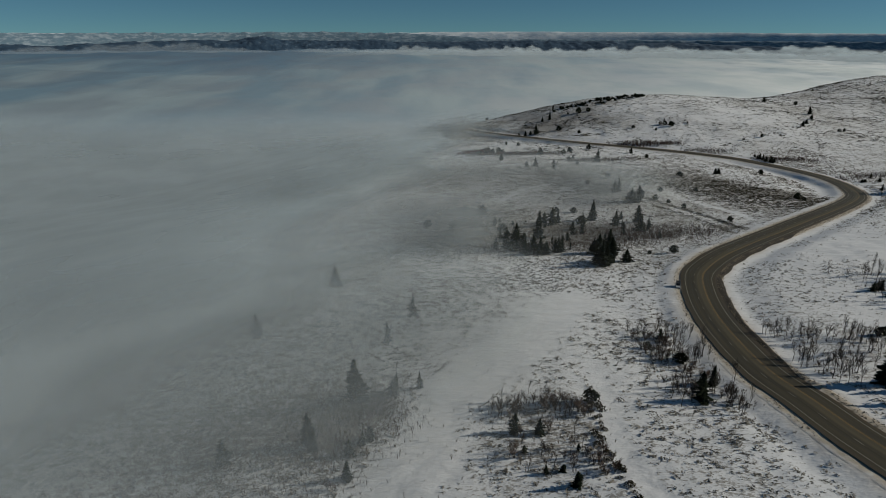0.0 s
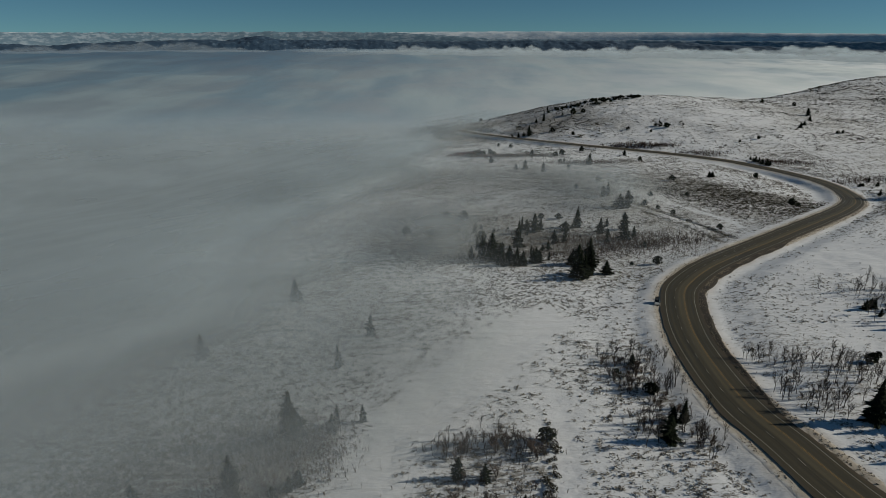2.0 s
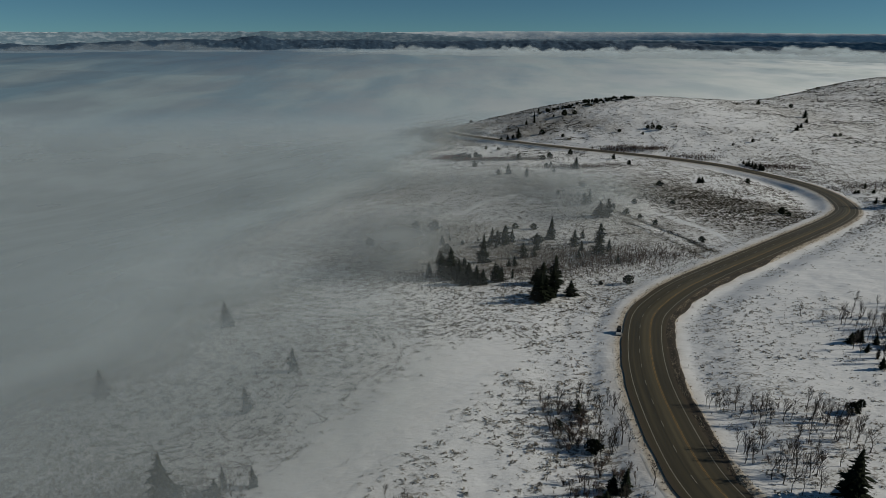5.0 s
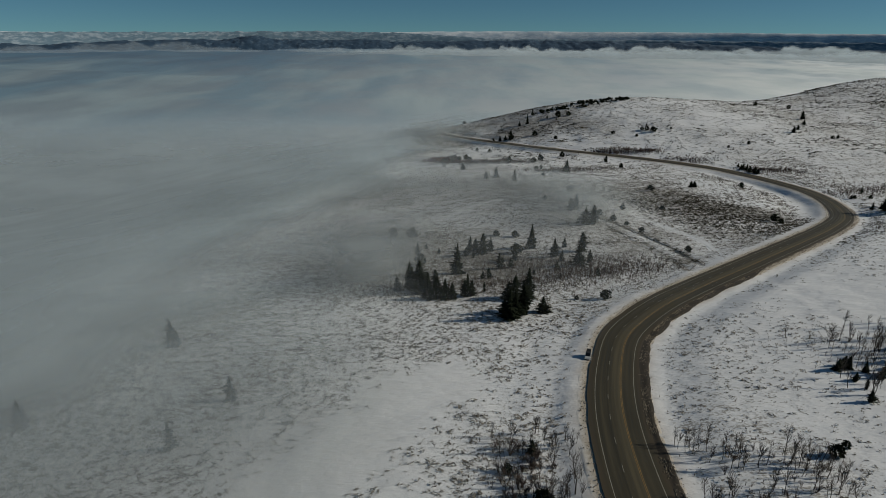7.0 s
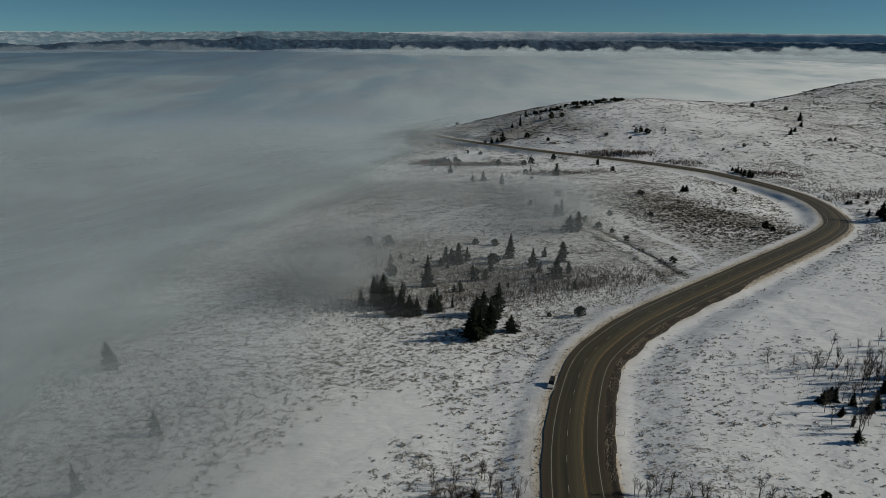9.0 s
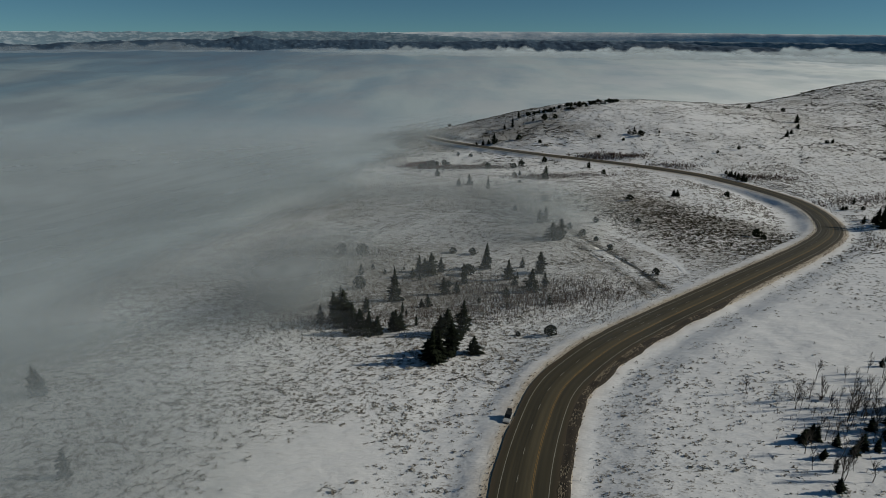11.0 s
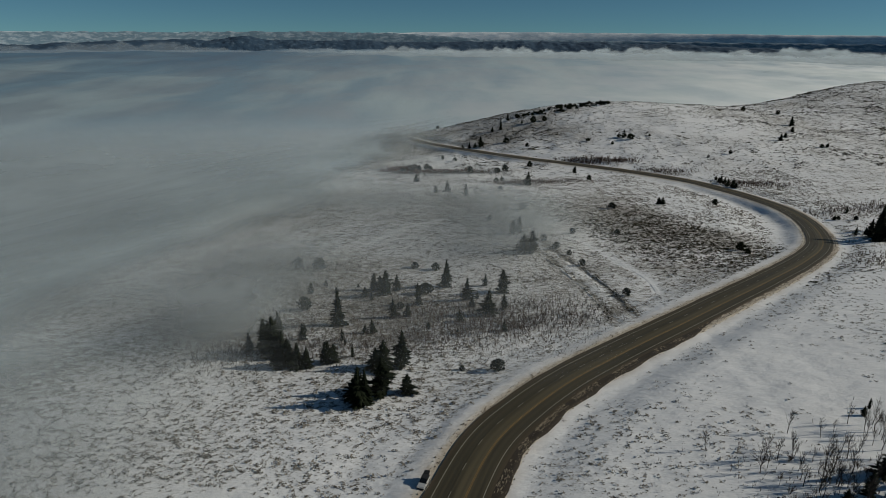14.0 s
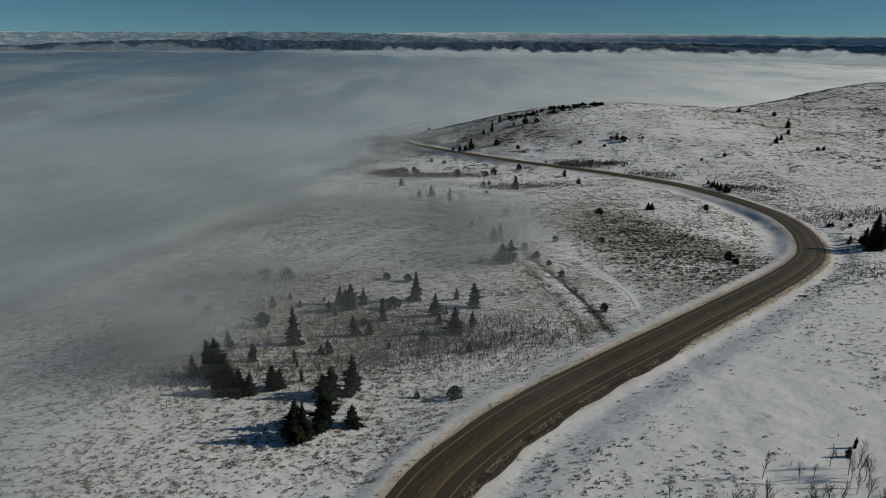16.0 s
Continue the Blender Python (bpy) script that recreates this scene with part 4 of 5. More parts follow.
GROVE_EDGE_ROUND = [(111, 321, 1.8), (123, 319, 3.9), (101, 397, 1.5)]
for x, y, h in GROVE_EDGE_ROUND:
    plant('juniper', x, y, h, RNG.uniform(1.0, 1.5), label='round dark juniper in the snow', group='spruces of the grove below the road', category='bush')
MEADOW = [(105, 715, 12.0), (94, 709, 7.6), (122, 693, 11.8), (72, 784, 9.3), (188, 766, 14.7), (163, 793, 6.2), (250, 840, 7.9), (293, 664, 6.6), (157.5, 495, 14.4), (153, 500, 11.5), (155.5, 548, 13.0), (151, 545, 10.0)]
for x, y, h in MEADOW:
    plant('spruce', x, y, h, RNG.uniform(1.3, 1.75), label='dark green spruce standing in the snow', group='trees scattered on the meadow')
MEADOW_ROUND = [(70, 898, 6.0), (79, 905, 7.0), (84, 893, 5.0), (54, 897, 4.4), (60, 890, 4.0), (49, 893, 5.0), (98, 991, 5.1), (115, 973, 4.7), (131, 852, 7.5), (163, 858, 6.1), (173, 866, 7.7), (205, 891, 7.0), (157, 734, 3.2), (157, 787, 4.3), (257, 796, 5.4), (243, 641, 5.1), (192, 547, 4.0), (223, 546, 3.2), (169, 525, 4.8), (167, 633, 5.3), (138, 594, 3.9), (87, 471, 3.1), (99, 466, 3.8), (174, 505, 4.1), (179, 488, 3.2), (182, 463, 3.7), (190, 403, 3.6)]
for x, y, h in MEADOW_ROUND:
    plant('juniper', x, y, h, RNG.uniform(1.0, 1.5), label='round dark juniper in the snow', group='trees scattered on the meadow', category='bush')
FAR_HILL = [(153, 1056, 16.2), (188, 1137, 18.1), (175, 1134, 8.9), (137, 1063, 9.1), (145, 1062, 8.0), (127, 1072, 4.4), (206, 1216, 9.0), (354, 1028, 4.5), (257, 1015, 1.7)]
for x, y, h in FAR_HILL:
    plant('spruce', x, y, h, RNG.uniform(1.2, 1.8), label='dark green spruce standing in the snow', group='trees on the far hill')
FAR_HILL_ROUND = [(190, 1052, 7.9), (216, 1015, 5.2), (240, 1145, 10.0), (258, 1149, 6.9), (223, 1152, 3.9), (86, 1280, 5.3), (353, 992, 7.3), (341, 1006, 5.0), (347, 1003, 6.0), (298, 1003, 4.4), (325, 975, 3.9), (381, 999, 3.3)]
for x, y, h in FAR_HILL_ROUND:
    plant('juniper', x, y, h, RNG.uniform(1.0, 1.5), label='round dark juniper in the snow', group='trees on the far hill', category='bush')
HILLSIDE = [(615, 1081, 14.0), (592, 1032, 7.9), (545, 969, 9.4), (561, 990, 8.1), (402, 596, 3.9), (417, 595, 3.2), (381, 537, 6.4), (385, 778, 5.0), (386, 767, 7.6), (387, 761, 7.5), (387, 752, 7.5), (389, 745, 8.5), (390, 741, 6.3), (386, 772, 5.0), (290, 665, 6.7)]
for x, y, h in HILLSIDE:
    plant('spruce', x, y, h, RNG.uniform(1.2, 1.8), label='dark green spruce standing in the snow', group='trees on the hillside above the road')
HILLSIDE_ROUND = [(417, 882, 3.5), (448, 894, 4.8), (580, 934, 4.5), (587, 934, 4.5), (597, 1206, 7.5), (645, 1185, 6.8), (341, 670, 5.0), (285, 495, 5.0), (285, 486, 3.2)]
for x, y, h in HILLSIDE_ROUND:
    plant('juniper', x, y, h, RNG.uniform(1.0, 1.5), label='round dark juniper in the snow', group='trees on the hillside above the road', category='bush')
LOWER = [(-20, 206, 9.3), (-12, 231, 8.4), (-26, 164, 15.4), (-14, 169, 6.6), (-7, 169, 5.9), (-18, 167, 2.1), (-14, 164, 2.1)]
for x, y, h in LOWER:
    plant('spruce', x, y, h, RNG.uniform(0.75, 1.0), label='dark green spruce standing in the snow', group='spruces on the lower slope')
LOWER_GROVE = [(-24, 137, 5.1), (-23, 127, 5.7), (-19, 143, 4.4), (-34, 141, 6.9), (-58, 140, 7.8), (19, 140, 5.9), (25, 138, 5.0), (20, 130, 2.4), (24, 121, 2.8), (28, 121, 2.3), (33, 129, 2.4), (30, 115, 4.4), (71, 150, 7.6), (77.5, 159, 7.1), (75, 159.5, 4.9), (74.8, 195.8, 4.2), (35, 367, 9.7), (-15, 166, 5.8), (-21, 141, 4.4), (-36, 144, 10.5), (-53, 284, 8.8)]
for x, y, h in LOWER_GROVE:
    plant('spruce', x, y, h, RNG.uniform(0.85, 1.25), label='dark green spruce standing in the snow', group='spruces on the lower slope')
LOWER_GROVE_ROUND = [(41, 152, 3.8), (74.8, 176.3, 3.2), (68, 188, 2.4)]
for x, y, h in LOWER_GROVE_ROUND:
    plant('juniper', x, y, h, RNG.uniform(1.0, 1.5), label='round dark juniper in the snow', group='spruces on the lower slope', category='bush')
ABOVE_ROAD = [(123, 154, 12.5), (172, 234, 4.4), (176, 235, 4.6), (179, 232, 4.2)]
for x, y, h in ABOVE_ROAD:
    plant('spruce', x, y, h, RNG.uniform(0.85, 1.25), label='dark green spruce standing in the snow', group='trees above the road')
ABOVE_ROAD_ROUND = [(145, 189, 3.0)]
for x, y, h in ABOVE_ROAD_ROUND:
    plant('juniper', x, y, h, RNG.uniform(1.0, 1.5), label='round dark juniper in the snow', group='trees above the road', category='bush')
FOG_SIDE = [(-51, 280, 11.6), (-73, 224, 10.0), (174, 235, 3.6), (173, 227, 3.2), (173, 222, 3.4), (169, 214, 4.0), (181, 228, 3.6)]
for x, y, h in FOG_SIDE:
    plant('spruce', x, y, h, RNG.uniform(0.95, 1.3), label='dark green spruce standing in the snow', group='trees at the edge of the fog')
FOG_SIDE_ROUND = [(149, 192, 2.0)]
for x, y, h in FOG_SIDE_ROUND:
    plant('juniper', x, y, h, RNG.uniform(1.0, 1.5), label='round dark juniper in the snow', group='trees at the edge of the fog', category='bush')
UPPER = [(137, 143, 15), (140, 137, 14), (134, 150, 11), (210, 238, 10), (214, 243, 9), (206, 228, 9), (198, 241, 6.5), (203, 236, 8), (197, 234, 6), (205, 247, 8), (191, 238, 4.5), (200, 229, 7), (176, 237, 3.8), (184, 230, 4.8), (187, 229, 3.8), (192, 233, 5.0), (403, 548, 14.1), (219, 276, 3.2), (201, 226, 8.5), (206, 221, 9.5), (209, 231, 11), (196, 222, 7)]
for x, y, h in UPPER:
    plant('spruce', x, y, h, RNG.uniform(0.85, 1.25), label='dark green spruce standing in the snow', group='trees above the road')
BEND = [(223, 280, 3.5), (386, 521, 23.0), (386, 530, 12.7), (385, 513, 20.8), (379, 513, 15.7), (389, 539, 5.6), (393, 521, 21.2), (427, 622, 6.7)]
for x, y, h in BEND:
    plant('spruce', x, y, h, RNG.uniform(0.85, 1.25), label='dark green spruce standing in the snow', group='trees by the bend')
BEND_ROUND = [(404, 595, 3.0), (415, 591, 3.3)]
for x, y, h in BEND_ROUND:
    plant('juniper', x, y, h, RNG.uniform(1.0, 1.5), label='round dark juniper in the snow', group='trees by the bend', category='bush')


# ---- bare aspens in loose stands ----
def stand(places, count, low, high, group, kind="aspen", label="leafless slender aspen standing in the snow", category="tree"):
    """Leafless trees strewn round the places (east, north, reach)."""
    for k in range(count):
        x, y, r = places[k % len(places)]
        a, d = RNG.uniform(0, 6.283), r * math.sqrt(RNG.random())
        px, py = x + d * math.cos(a), y + d * math.sin(a)
        off = near_road(np.array([px]), np.array([py]))[0][0]
        if abs(off) < 11.5:
            continue
        plant(kind, px, py, RNG.uniform(low, high), RNG.uniform(0.9, 1.35), label=label, group=group, category=category)


stand([(114, 196, 4), (121, 188, 6), (131, 186, 7), (124, 168, 8), (136, 174, 6), (116, 160, 6), (112, 171, 5), (138, 184, 6)], 92, 3.6, 6.8, "bare aspens above the road")
stand([(72, 199, 8), (73, 180, 9), (80, 178, 6), (70, 152, 8), (80, 146, 5), (82, 196, 5)], 85, 2.8, 6.0, "bare aspens below the road")
stand([(16, 150, 6), (24, 154, 7), (33, 150, 7), (37, 140, 7), (32, 124, 8), (20, 130, 8)], 55, 2.4, 4.6, "bare aspens on the lower slope")
stand([(196, 258, 12), (206, 252, 10), (188, 250, 9), (176, 224, 8), (184, 238, 9), (212, 266, 8), (198, 238, 8), (194, 246, 8)], 84, 3.6, 7.0, "bare aspens on the upper slope")


for x, y, h in ((81.9, 177.7, 9.5), (79, 190, 6.5), (84, 160, 6.0), (171, 262, 5.5)):
    plant("aspen", x, y, h, 1.2, label="tall leafless aspen leaning beside the road", group="bare aspens below the road")
SHRUB = "leafless grey-brown shrub with a haze of twigs"
stand([(17, 150, 4), (22, 152, 4), (28, 152, 4), (34, 151, 4), (37, 147, 3), (34, 128, 6), (24, 132, 8), (38, 122, 4)], 84, 2.0, 4.0, "bare shrubs on the lower slope", "shrub", SHRUB, "shrub")
stand([(71, 186, 6), (73, 178, 6), (76, 168, 5), (69, 196, 4), (68, 158, 6), (79, 150, 4), (75, 190, 5)], 84, 1.8, 3.6, "bare shrubs below the road", "shrub", SHRUB, "shrub")
stand([(-30, 152, 10), (-20, 158, 7), (-44, 140, 12), (-66, 138, 14), (-84, 128, 12), (-34, 128, 10)], 42, 1.8, 3.4, "bare shrubs in the fog on the lower slope", "shrub", SHRUB, "shrub")
stand([(122, 188, 7), (132, 184, 8), (116, 170, 6), (128, 170, 8), (192, 250, 10), (204, 244, 10), (184, 236, 8)], 50, 1.4, 2.8, "bare shrubs above the road", "shrub", SHRUB, "shrub")
stand([(70, 344, 8), (50, 346, 8), (96, 384, 12), (128, 382, 12), (150, 380, 10), (24, 470, 12), (44, 476, 12), (171, 383, 7), (164, 366, 7), (158, 372, 8)], 40, 1.6, 3.2, "bare shrubs in the grove", "shrub", SHRUB, "shrub")


# ---- thickets and brush ----
def sticks(name, label, patches, material, seed, thick=0.035):
    """Dense bare stems: patches of (east, north, reach along, reach across, stems, height)."""
    g = np.random.default_rng(seed)
    v, f, n = [], [], 0
    for x, y, rx, ry, count, h in patches:
        px, py = x + rx * g.normal(size=count) * 0.5, y + ry * g.normal(size=count) * 0.5
        keep = np.abs(near_road(px, py)[0]) > 11
        px, py = px[keep], py[keep]
        pz = ground_z(px, py)
        for a, b, c in zip(px, py, pz):
            base = np.array((a, b, c - 0.1))
            hh = h * g.uniform(0.45, 1.1)
            for _ in range(4):
                w = g.uniform(0, 6.283)
                d = np.array((math.cos(w), math.sin(w), 0))
                s = np.array((-d[1], d[0], 0)) * thick * g.uniform(0.75, 1.5)
                lean = g.uniform(0.05, 0.5)
                mid, tip = base + d * lean * hh * 0.5 + (0, 0, hh * 0.55), base + d * lean * hh + (0, 0, hh * g.uniform(0.75, 1.0))
                side = mid + np.array((g.normal() * 0.18 * hh, g.normal() * 0.18 * hh, hh * 0.3))
                v += [base - s, base + s, mid + s * 0.7, mid - s * 0.7, tip, side, mid + d * thick]
                f += [(n, n + 1, n + 2), (n, n + 2, n + 3), (n + 3, n + 2, n + 4), (n + 3, n + 6, n + 5), (n + 2, n + 6, n + 5)]
                n += 7
    ob = mesh_object(name, np.array(v), np.array(f), material, shade=False)
    return tagged(ob, label, "brush", kind="stuff")


sticks("willow_thicket", "reddish-grey bare brush between the grove's spruces", [(85, 384, 30, 16, 170, 2.2), (120, 384, 30, 20, 330, 3.0), (146, 374, 24, 20, 190, 2.8), (152, 392, 20, 14, 140, 2.6), (60, 345, 34, 22, 150, 1.6), (70, 400, 40, 24, 150, 1.8), (105, 405, 34, 22, 150, 2.2), (45, 420, 40, 26, 150, 2.0), (20, 440, 30, 24, 120, 2.2), (132, 372, 44, 26, 160, 1.6), (120, 362, 26, 16, 460, 3.8), (138, 366, 18, 14, 300, 3.4), (100, 352, 24, 14, 260, 2.6), (160, 374, 22, 16, 240, 2.4), (78, 352, 24, 14, 240, 2.6), (130, 345, 30, 18, 260, 1.3), (100, 342, 26, 14, 220, 1.4), (5, 490, 30, 16, 300, 2.6), (40, 474, 30, 16, 300, 2.4), (60, 335, 30, 12, 220, 1.8), (30, 345, 24, 14, 260, 2.6), (18, 362, 34, 40, 620, 2.8), (40, 348, 30, 14, 220, 2.4), (150, 330, 20, 14, 60, 1.0), (120, 388, 30, 18, 60, 4.0), (90, 382, 24, 14, 40, 3.6)], TWIGS, 21, 0.042)
sticks("willow_thicket", "grey bare brush along the far road", [(252, 912, 30, 14, 374, 4.2), (284, 900, 30, 14, 374, 4.4), (312, 888, 26, 12, 272, 4.2), (330, 835, 40, 14, 238, 3.2), (350, 822, 30, 12, 204, 3.2), (402, 758, 24, 16, 187, 3.4), (425, 752, 34, 16, 221, 3.2), (172, 773, 30, 14, 272, 3.4), (200, 782, 30, 14, 272, 3.2), (235, 790, 30, 16, 153, 2.4), (99, 868, 36, 16, 624, 3.6), (138, 860, 36, 14, 480, 3.0), (62, 880, 30, 14, 384, 3.0)], TWIGS, 22, 0.12)
sticks("willow_thicket", "grey bare brush above the sharp bend", [(404, 622, 22, 14, 110, 2.8), (440, 634, 34, 18, 260, 2.8), (480, 650, 40, 20, 320, 3.0), (345, 452, 20, 14, 120, 2.0), (362, 470, 22, 14, 120, 2.0)], TWIGS, 23, 0.08)
sticks("willow_thicket", "brown bare brush below the near bend", [(70, 190, 14, 20, 110, 1.5), (76, 160, 12, 20, 90, 1.4), (20, 152, 14, 8, 90, 1.7), (32, 152, 12, 8, 80, 1.7), (28, 132, 18, 18, 110, 1.2), (126, 190, 20, 26, 110, 1.2), (190, 245, 26, 24, 220, 1.5), (-30, 150, 18, 26, 420, 2.0), (-66, 138, 30, 30, 500, 2.6), (-20, 163, 11, 11, 560, 2.0), (-32, 160, 18, 12, 420, 1.9), (-26, 140, 18, 12, 300, 1.8), (-50, 172, 26, 14, 260, 2.0), (-90, 120, 30, 26, 360, 2.8), (-44, 120, 22, 16, 260, 2.0), (-55, 150, 60, 46, 700, 1.4), (-90, 175, 50, 40, 300, 1.6), (-12, 150, 8, 10, 140, 1.5)], TWIGS, 24, 0.034)

sticks("willow_thicket", "reddish willow brush beside the cabin in fog", [(46, 918, 18, 14, 420, 4.6), (36, 905, 14, 12, 220, 4.0), (92, 876, 40, 14, 420, 3.2)], RED_TWIGS, 26, 0.12)


def clumps(name, label, x, y, size, material, seed, leaves=10, flat=0.55, drawn=1.2, spiky=0.38):
    """Low rounded bushes of many small leaves and twigs, standing out of the snow."""
    g = np.random.default_rng(seed)
    n = len(x)
    z = ground_z(x, y) - 0.05
    az, up, out = g.uniform(0, 6.283, (n, leaves)), g.random((n, leaves)), g.uniform(0.35, 1.0, (n, leaves))
    r = np.sqrt(1 - up ** 2) * out
    c = np.stack([r * np.cos(az) * drawn, r * np.sin(az), flat * up * (0.5 + 0.5 * out)], -1)
    v = c[:, :, None] + g.normal(size=(n, leaves, 3, 3)) * np.array((spiky * drawn, spiky, 0.55 * spiky))
    v[..., 2] = np.maximum(v[..., 2], 0)
    v = v * size[:, None, None, None] + np.stack([x, y, z], -1)[:, None, None]
    ob = mesh_object(name, v.reshape(-1, 3), np.arange(n * leaves * 3).reshape(-1, 3), material, shade=False)
    return tagged(ob, label, "shrubs", kind="stuff")


def sage_cover(x, y):
    """How thickly the sagebrush grows."""
    cover = 0.36 + 0.20 * smooth(110, 70, x) * smooth(430, 380, y) + 1.1 * (fbm(x / 38, y / 38, 4, 3) - 0.45) + 0.6 * (fbm(x / 7, y / 5, 2, 14) - 0.5)
    cover += 0.35 * np.exp(-(((x - 105) / 70) ** 2 + ((y - 375) / 50) ** 2))
    cover -= 0.18 * np.exp(-(((x - 20) / 45) ** 2 + ((y - 250) / 55) ** 2)) + 0.9 * np.exp(-(gap(DRIFT, x, y) / 11) ** 2) + 0.3 * np.exp(-(((x - 205) / 40) ** 2 + ((y - 320) / 60) ** 2))
    cover += 0.30 * smooth(340, 230, x) * smooth(1000, 1070, y) - 0.14 * np.exp(-(((x - 440) / 90) ** 2 + ((y - 1020) / 90) ** 2))
    cover -= 0.16 * smooth(140, 190, x) * smooth(520, 450, y) * smooth(-5, 20, x - 150 - 1.06 * (y - 308)) + 0.28 * np.exp(-(((x - 440) / 70) ** 2 + ((y - 560) / 90) ** 2))
    cover -= 0.16 * smooth(30, 50, x) * smooth(215, 190, y) * smooth(110, 90, x)
    cover -= 0.22 * np.exp(-(((x - 110) / 90) ** 2 + ((y - 900) / 80) ** 2)) - 0.10 * smooth(480, 640, x) * smooth(850, 1000, y)
    cover += 0.35 * np.exp(-((gap(TRACK, x, y) - 6.0) / 1.8) ** 2) - 0.12 * np.exp(-(gap(TRACK, x, y) / 2.2) ** 4)
    for p in PATHS:
        cover -= 0.8 * np.exp(-(gap(p, x, y) / 2.2) ** 2)
    off = near_road(x, y)[0]
    wide = np.where((off < 0) & (y > 500) & (y < 800), 22.0, 11.5)
    return cover * smooth(wide, 1.6 * wide, np.abs(off)) * smooth(35, 88, y)


def sagebrush(name, label, x0, x1, y0, y1, count, low, high, seed, leaves=10, flat=0.55, drawn=1.2, gain=1.0, material=None, spiky=0.38):
    """Sagebrush strewn over a stretch of land, in uneven drifts."""
    g = np.random.default_rng(seed)
    x, y = g.uniform(x0, x1, count), g.uniform(y0, y1, count)
    keep = g.random(count) < gain * sage_cover(x, y)
    x, y = x[keep], y[keep]
    size = low + (high - low) * g.random(len(x)) ** 1.3
    return clumps(name, label, x, y, size, material or SAGE, seed + 100, leaves, flat, drawn, spiky)


sagebrush("sagebrush", "low grey sagebrush sticking out of the snow", -130, 330, 35, 430, 141000, 0.2, 0.85, 31, 8, 0.55, 1.25, spiky=0.33)
sagebrush("sagebrush", "larger grey sagebrush on the lower meadow", -130, 120, 120, 430, 20000, 0.5, 1.25, 38, 14, 0.5, 1.2, spiky=0.27)
sagebrush("sagebrush", "small tufts of dry grass in the snow", -130, 330, 35, 430, 19500, 0.12, 0.30, 37, 4, 0.9, 1.3)
sagebrush("sagebrush", "grey sagebrush dotting the snowy meadow", -120, 470, 430, 820, 88000, 0.38, 1.25, 32, 5, 0.65, 1.4, 1.3)
sagebrush("sagebrush", "grey sagebrush on the far hillside", -60, 1150, 820, 1650, 105000, 0.55, 1.9, 33, 4, 0.65, 1.7, material=FAR_SAGE)
sagebrush("sagebrush", "grey sagebrush on the slope above the bend", 330, 900, 300, 820, 55000, 0.4, 1.3, 34, 5, 0.65, 1.5)


def belt_of_sage():
    g = np.random.default_rng(35)
    x, y = g.uniform(150, 330, 20000), g.uniform(410, 720, 20000)
    thick = 1.25 * sage_patch(x, y) * (0.15 + 1.1 * fbm(x / 24, y / 16, 3, 44)) * smooth(720, 560, y + 0.6 * (250 - x))
    keep = (g.random(20000) < thick) & (np.abs(near_road(x, y)[0]) > 15)
    return clumps("sagebrush", "dense dark sagebrush belt inside the bend", x[keep], y[keep], 0.45 + 0.85 * g.random(keep.sum()) ** 1.4, DARK_SAGE, 45, 14, 0.65, 1.2, 0.32)


def rough_shrubs():
    """Larger dark scrub in streaks over the far hillside."""
    g = np.random.default_rng(46)
    x, y = g.uniform(120, 1150, 26000), g.uniform(840, 1500, 26000)
    streak = fbm((x + 0.5 * y) / 45, y / 30, 4, 48)
    thick = smooth(0.46, 0.66, streak) * (0.16 + 0.6 * smooth(500, 680, x) + 0.35 * smooth(330, 200, x))
    keep = (g.random(26000) < thick) & (np.abs(near_road(x, y)[0]) > 18)
    return clumps("scrub", "dark scrub in streaks on the far hillside", x[keep], y[keep], 0.8 + 2.0 * g.random(keep.sum()) ** 2, DARK_SAGE, 49, 10, 0.55, 1.7)


def verge_of_track():
    """Dark brush along both sides of the old track; the right stands for shade."""
    g = np.random.default_rng(61)
    k = g.integers(3, len(TRACK) - 3, 1500)
    t = TRACK[k + 1] - TRACK[k - 1]
    t /= np.linalg.norm(t, axis=1)[:, None]
    side = np.where(g.random(1500) < 0.6, 1, -1) * g.normal(5.6, 0.9, 1500)
    x, y = TRACK[k, 0] - t[:, 1] * side + g.uniform(-1.5, 1.5, 1500), TRACK[k, 1] + t[:, 0] * side + g.uniform(-1.5, 1.5, 1500)
    keep = g.random(1500) < 1.5 * fbm(x / 9, y / 9, 3, 62) - 0.55
    return clumps("sagebrush", "dark brush along the old double track, standing in for shade on its right", x[keep], y[keep], 0.35 + 0.7 * g.random(keep.sum()) ** 1.4, DARK_SAGE, 63, 10, 0.6, 1.2, 0.32)


belt_of_sage()
rough_shrubs()
verge_of_track()

# a row of dark sage bushes beside the footpath
for k in range(30):
    t = k / 29
    y = 160 - 50 * t
    x = float(np.interp(y, [105, 116, 126, 140, 160], [42.5, 40.5, 39.5, 40.2, 43.0])) + RNG.normal() * 0.7
    plant("sage", x, y + RNG.normal() * 0.5, RNG.uniform(0.6, 1.3), RNG.uniform(0.9, 1.4), label="dark green sage bush beside the snowy footpath", group="sage bushes along the footpath", category="bush")

# a dark line of bushes along the far crest
for k in range(170):
    t = RNG.random() ** 0.7
    x, y = 196 + 184 * t + RNG.uniform(-5, 5), 1206 + 46 * t - 34 * RNG.random() ** 2 + RNG.uniform(-8, 8)
    plant("juniper", x, y, 1.2 + 3.4 * RNG.random() ** 1.6, RNG.uniform(1.2, 2.8), label="low dark juniper along the hill's crest", group="bushes on the crest", category="bush")


# ---- roadside posts ----
POST = plain("grey steel post", (0.10, 0.085, 0.07), 0.6, 0.3)
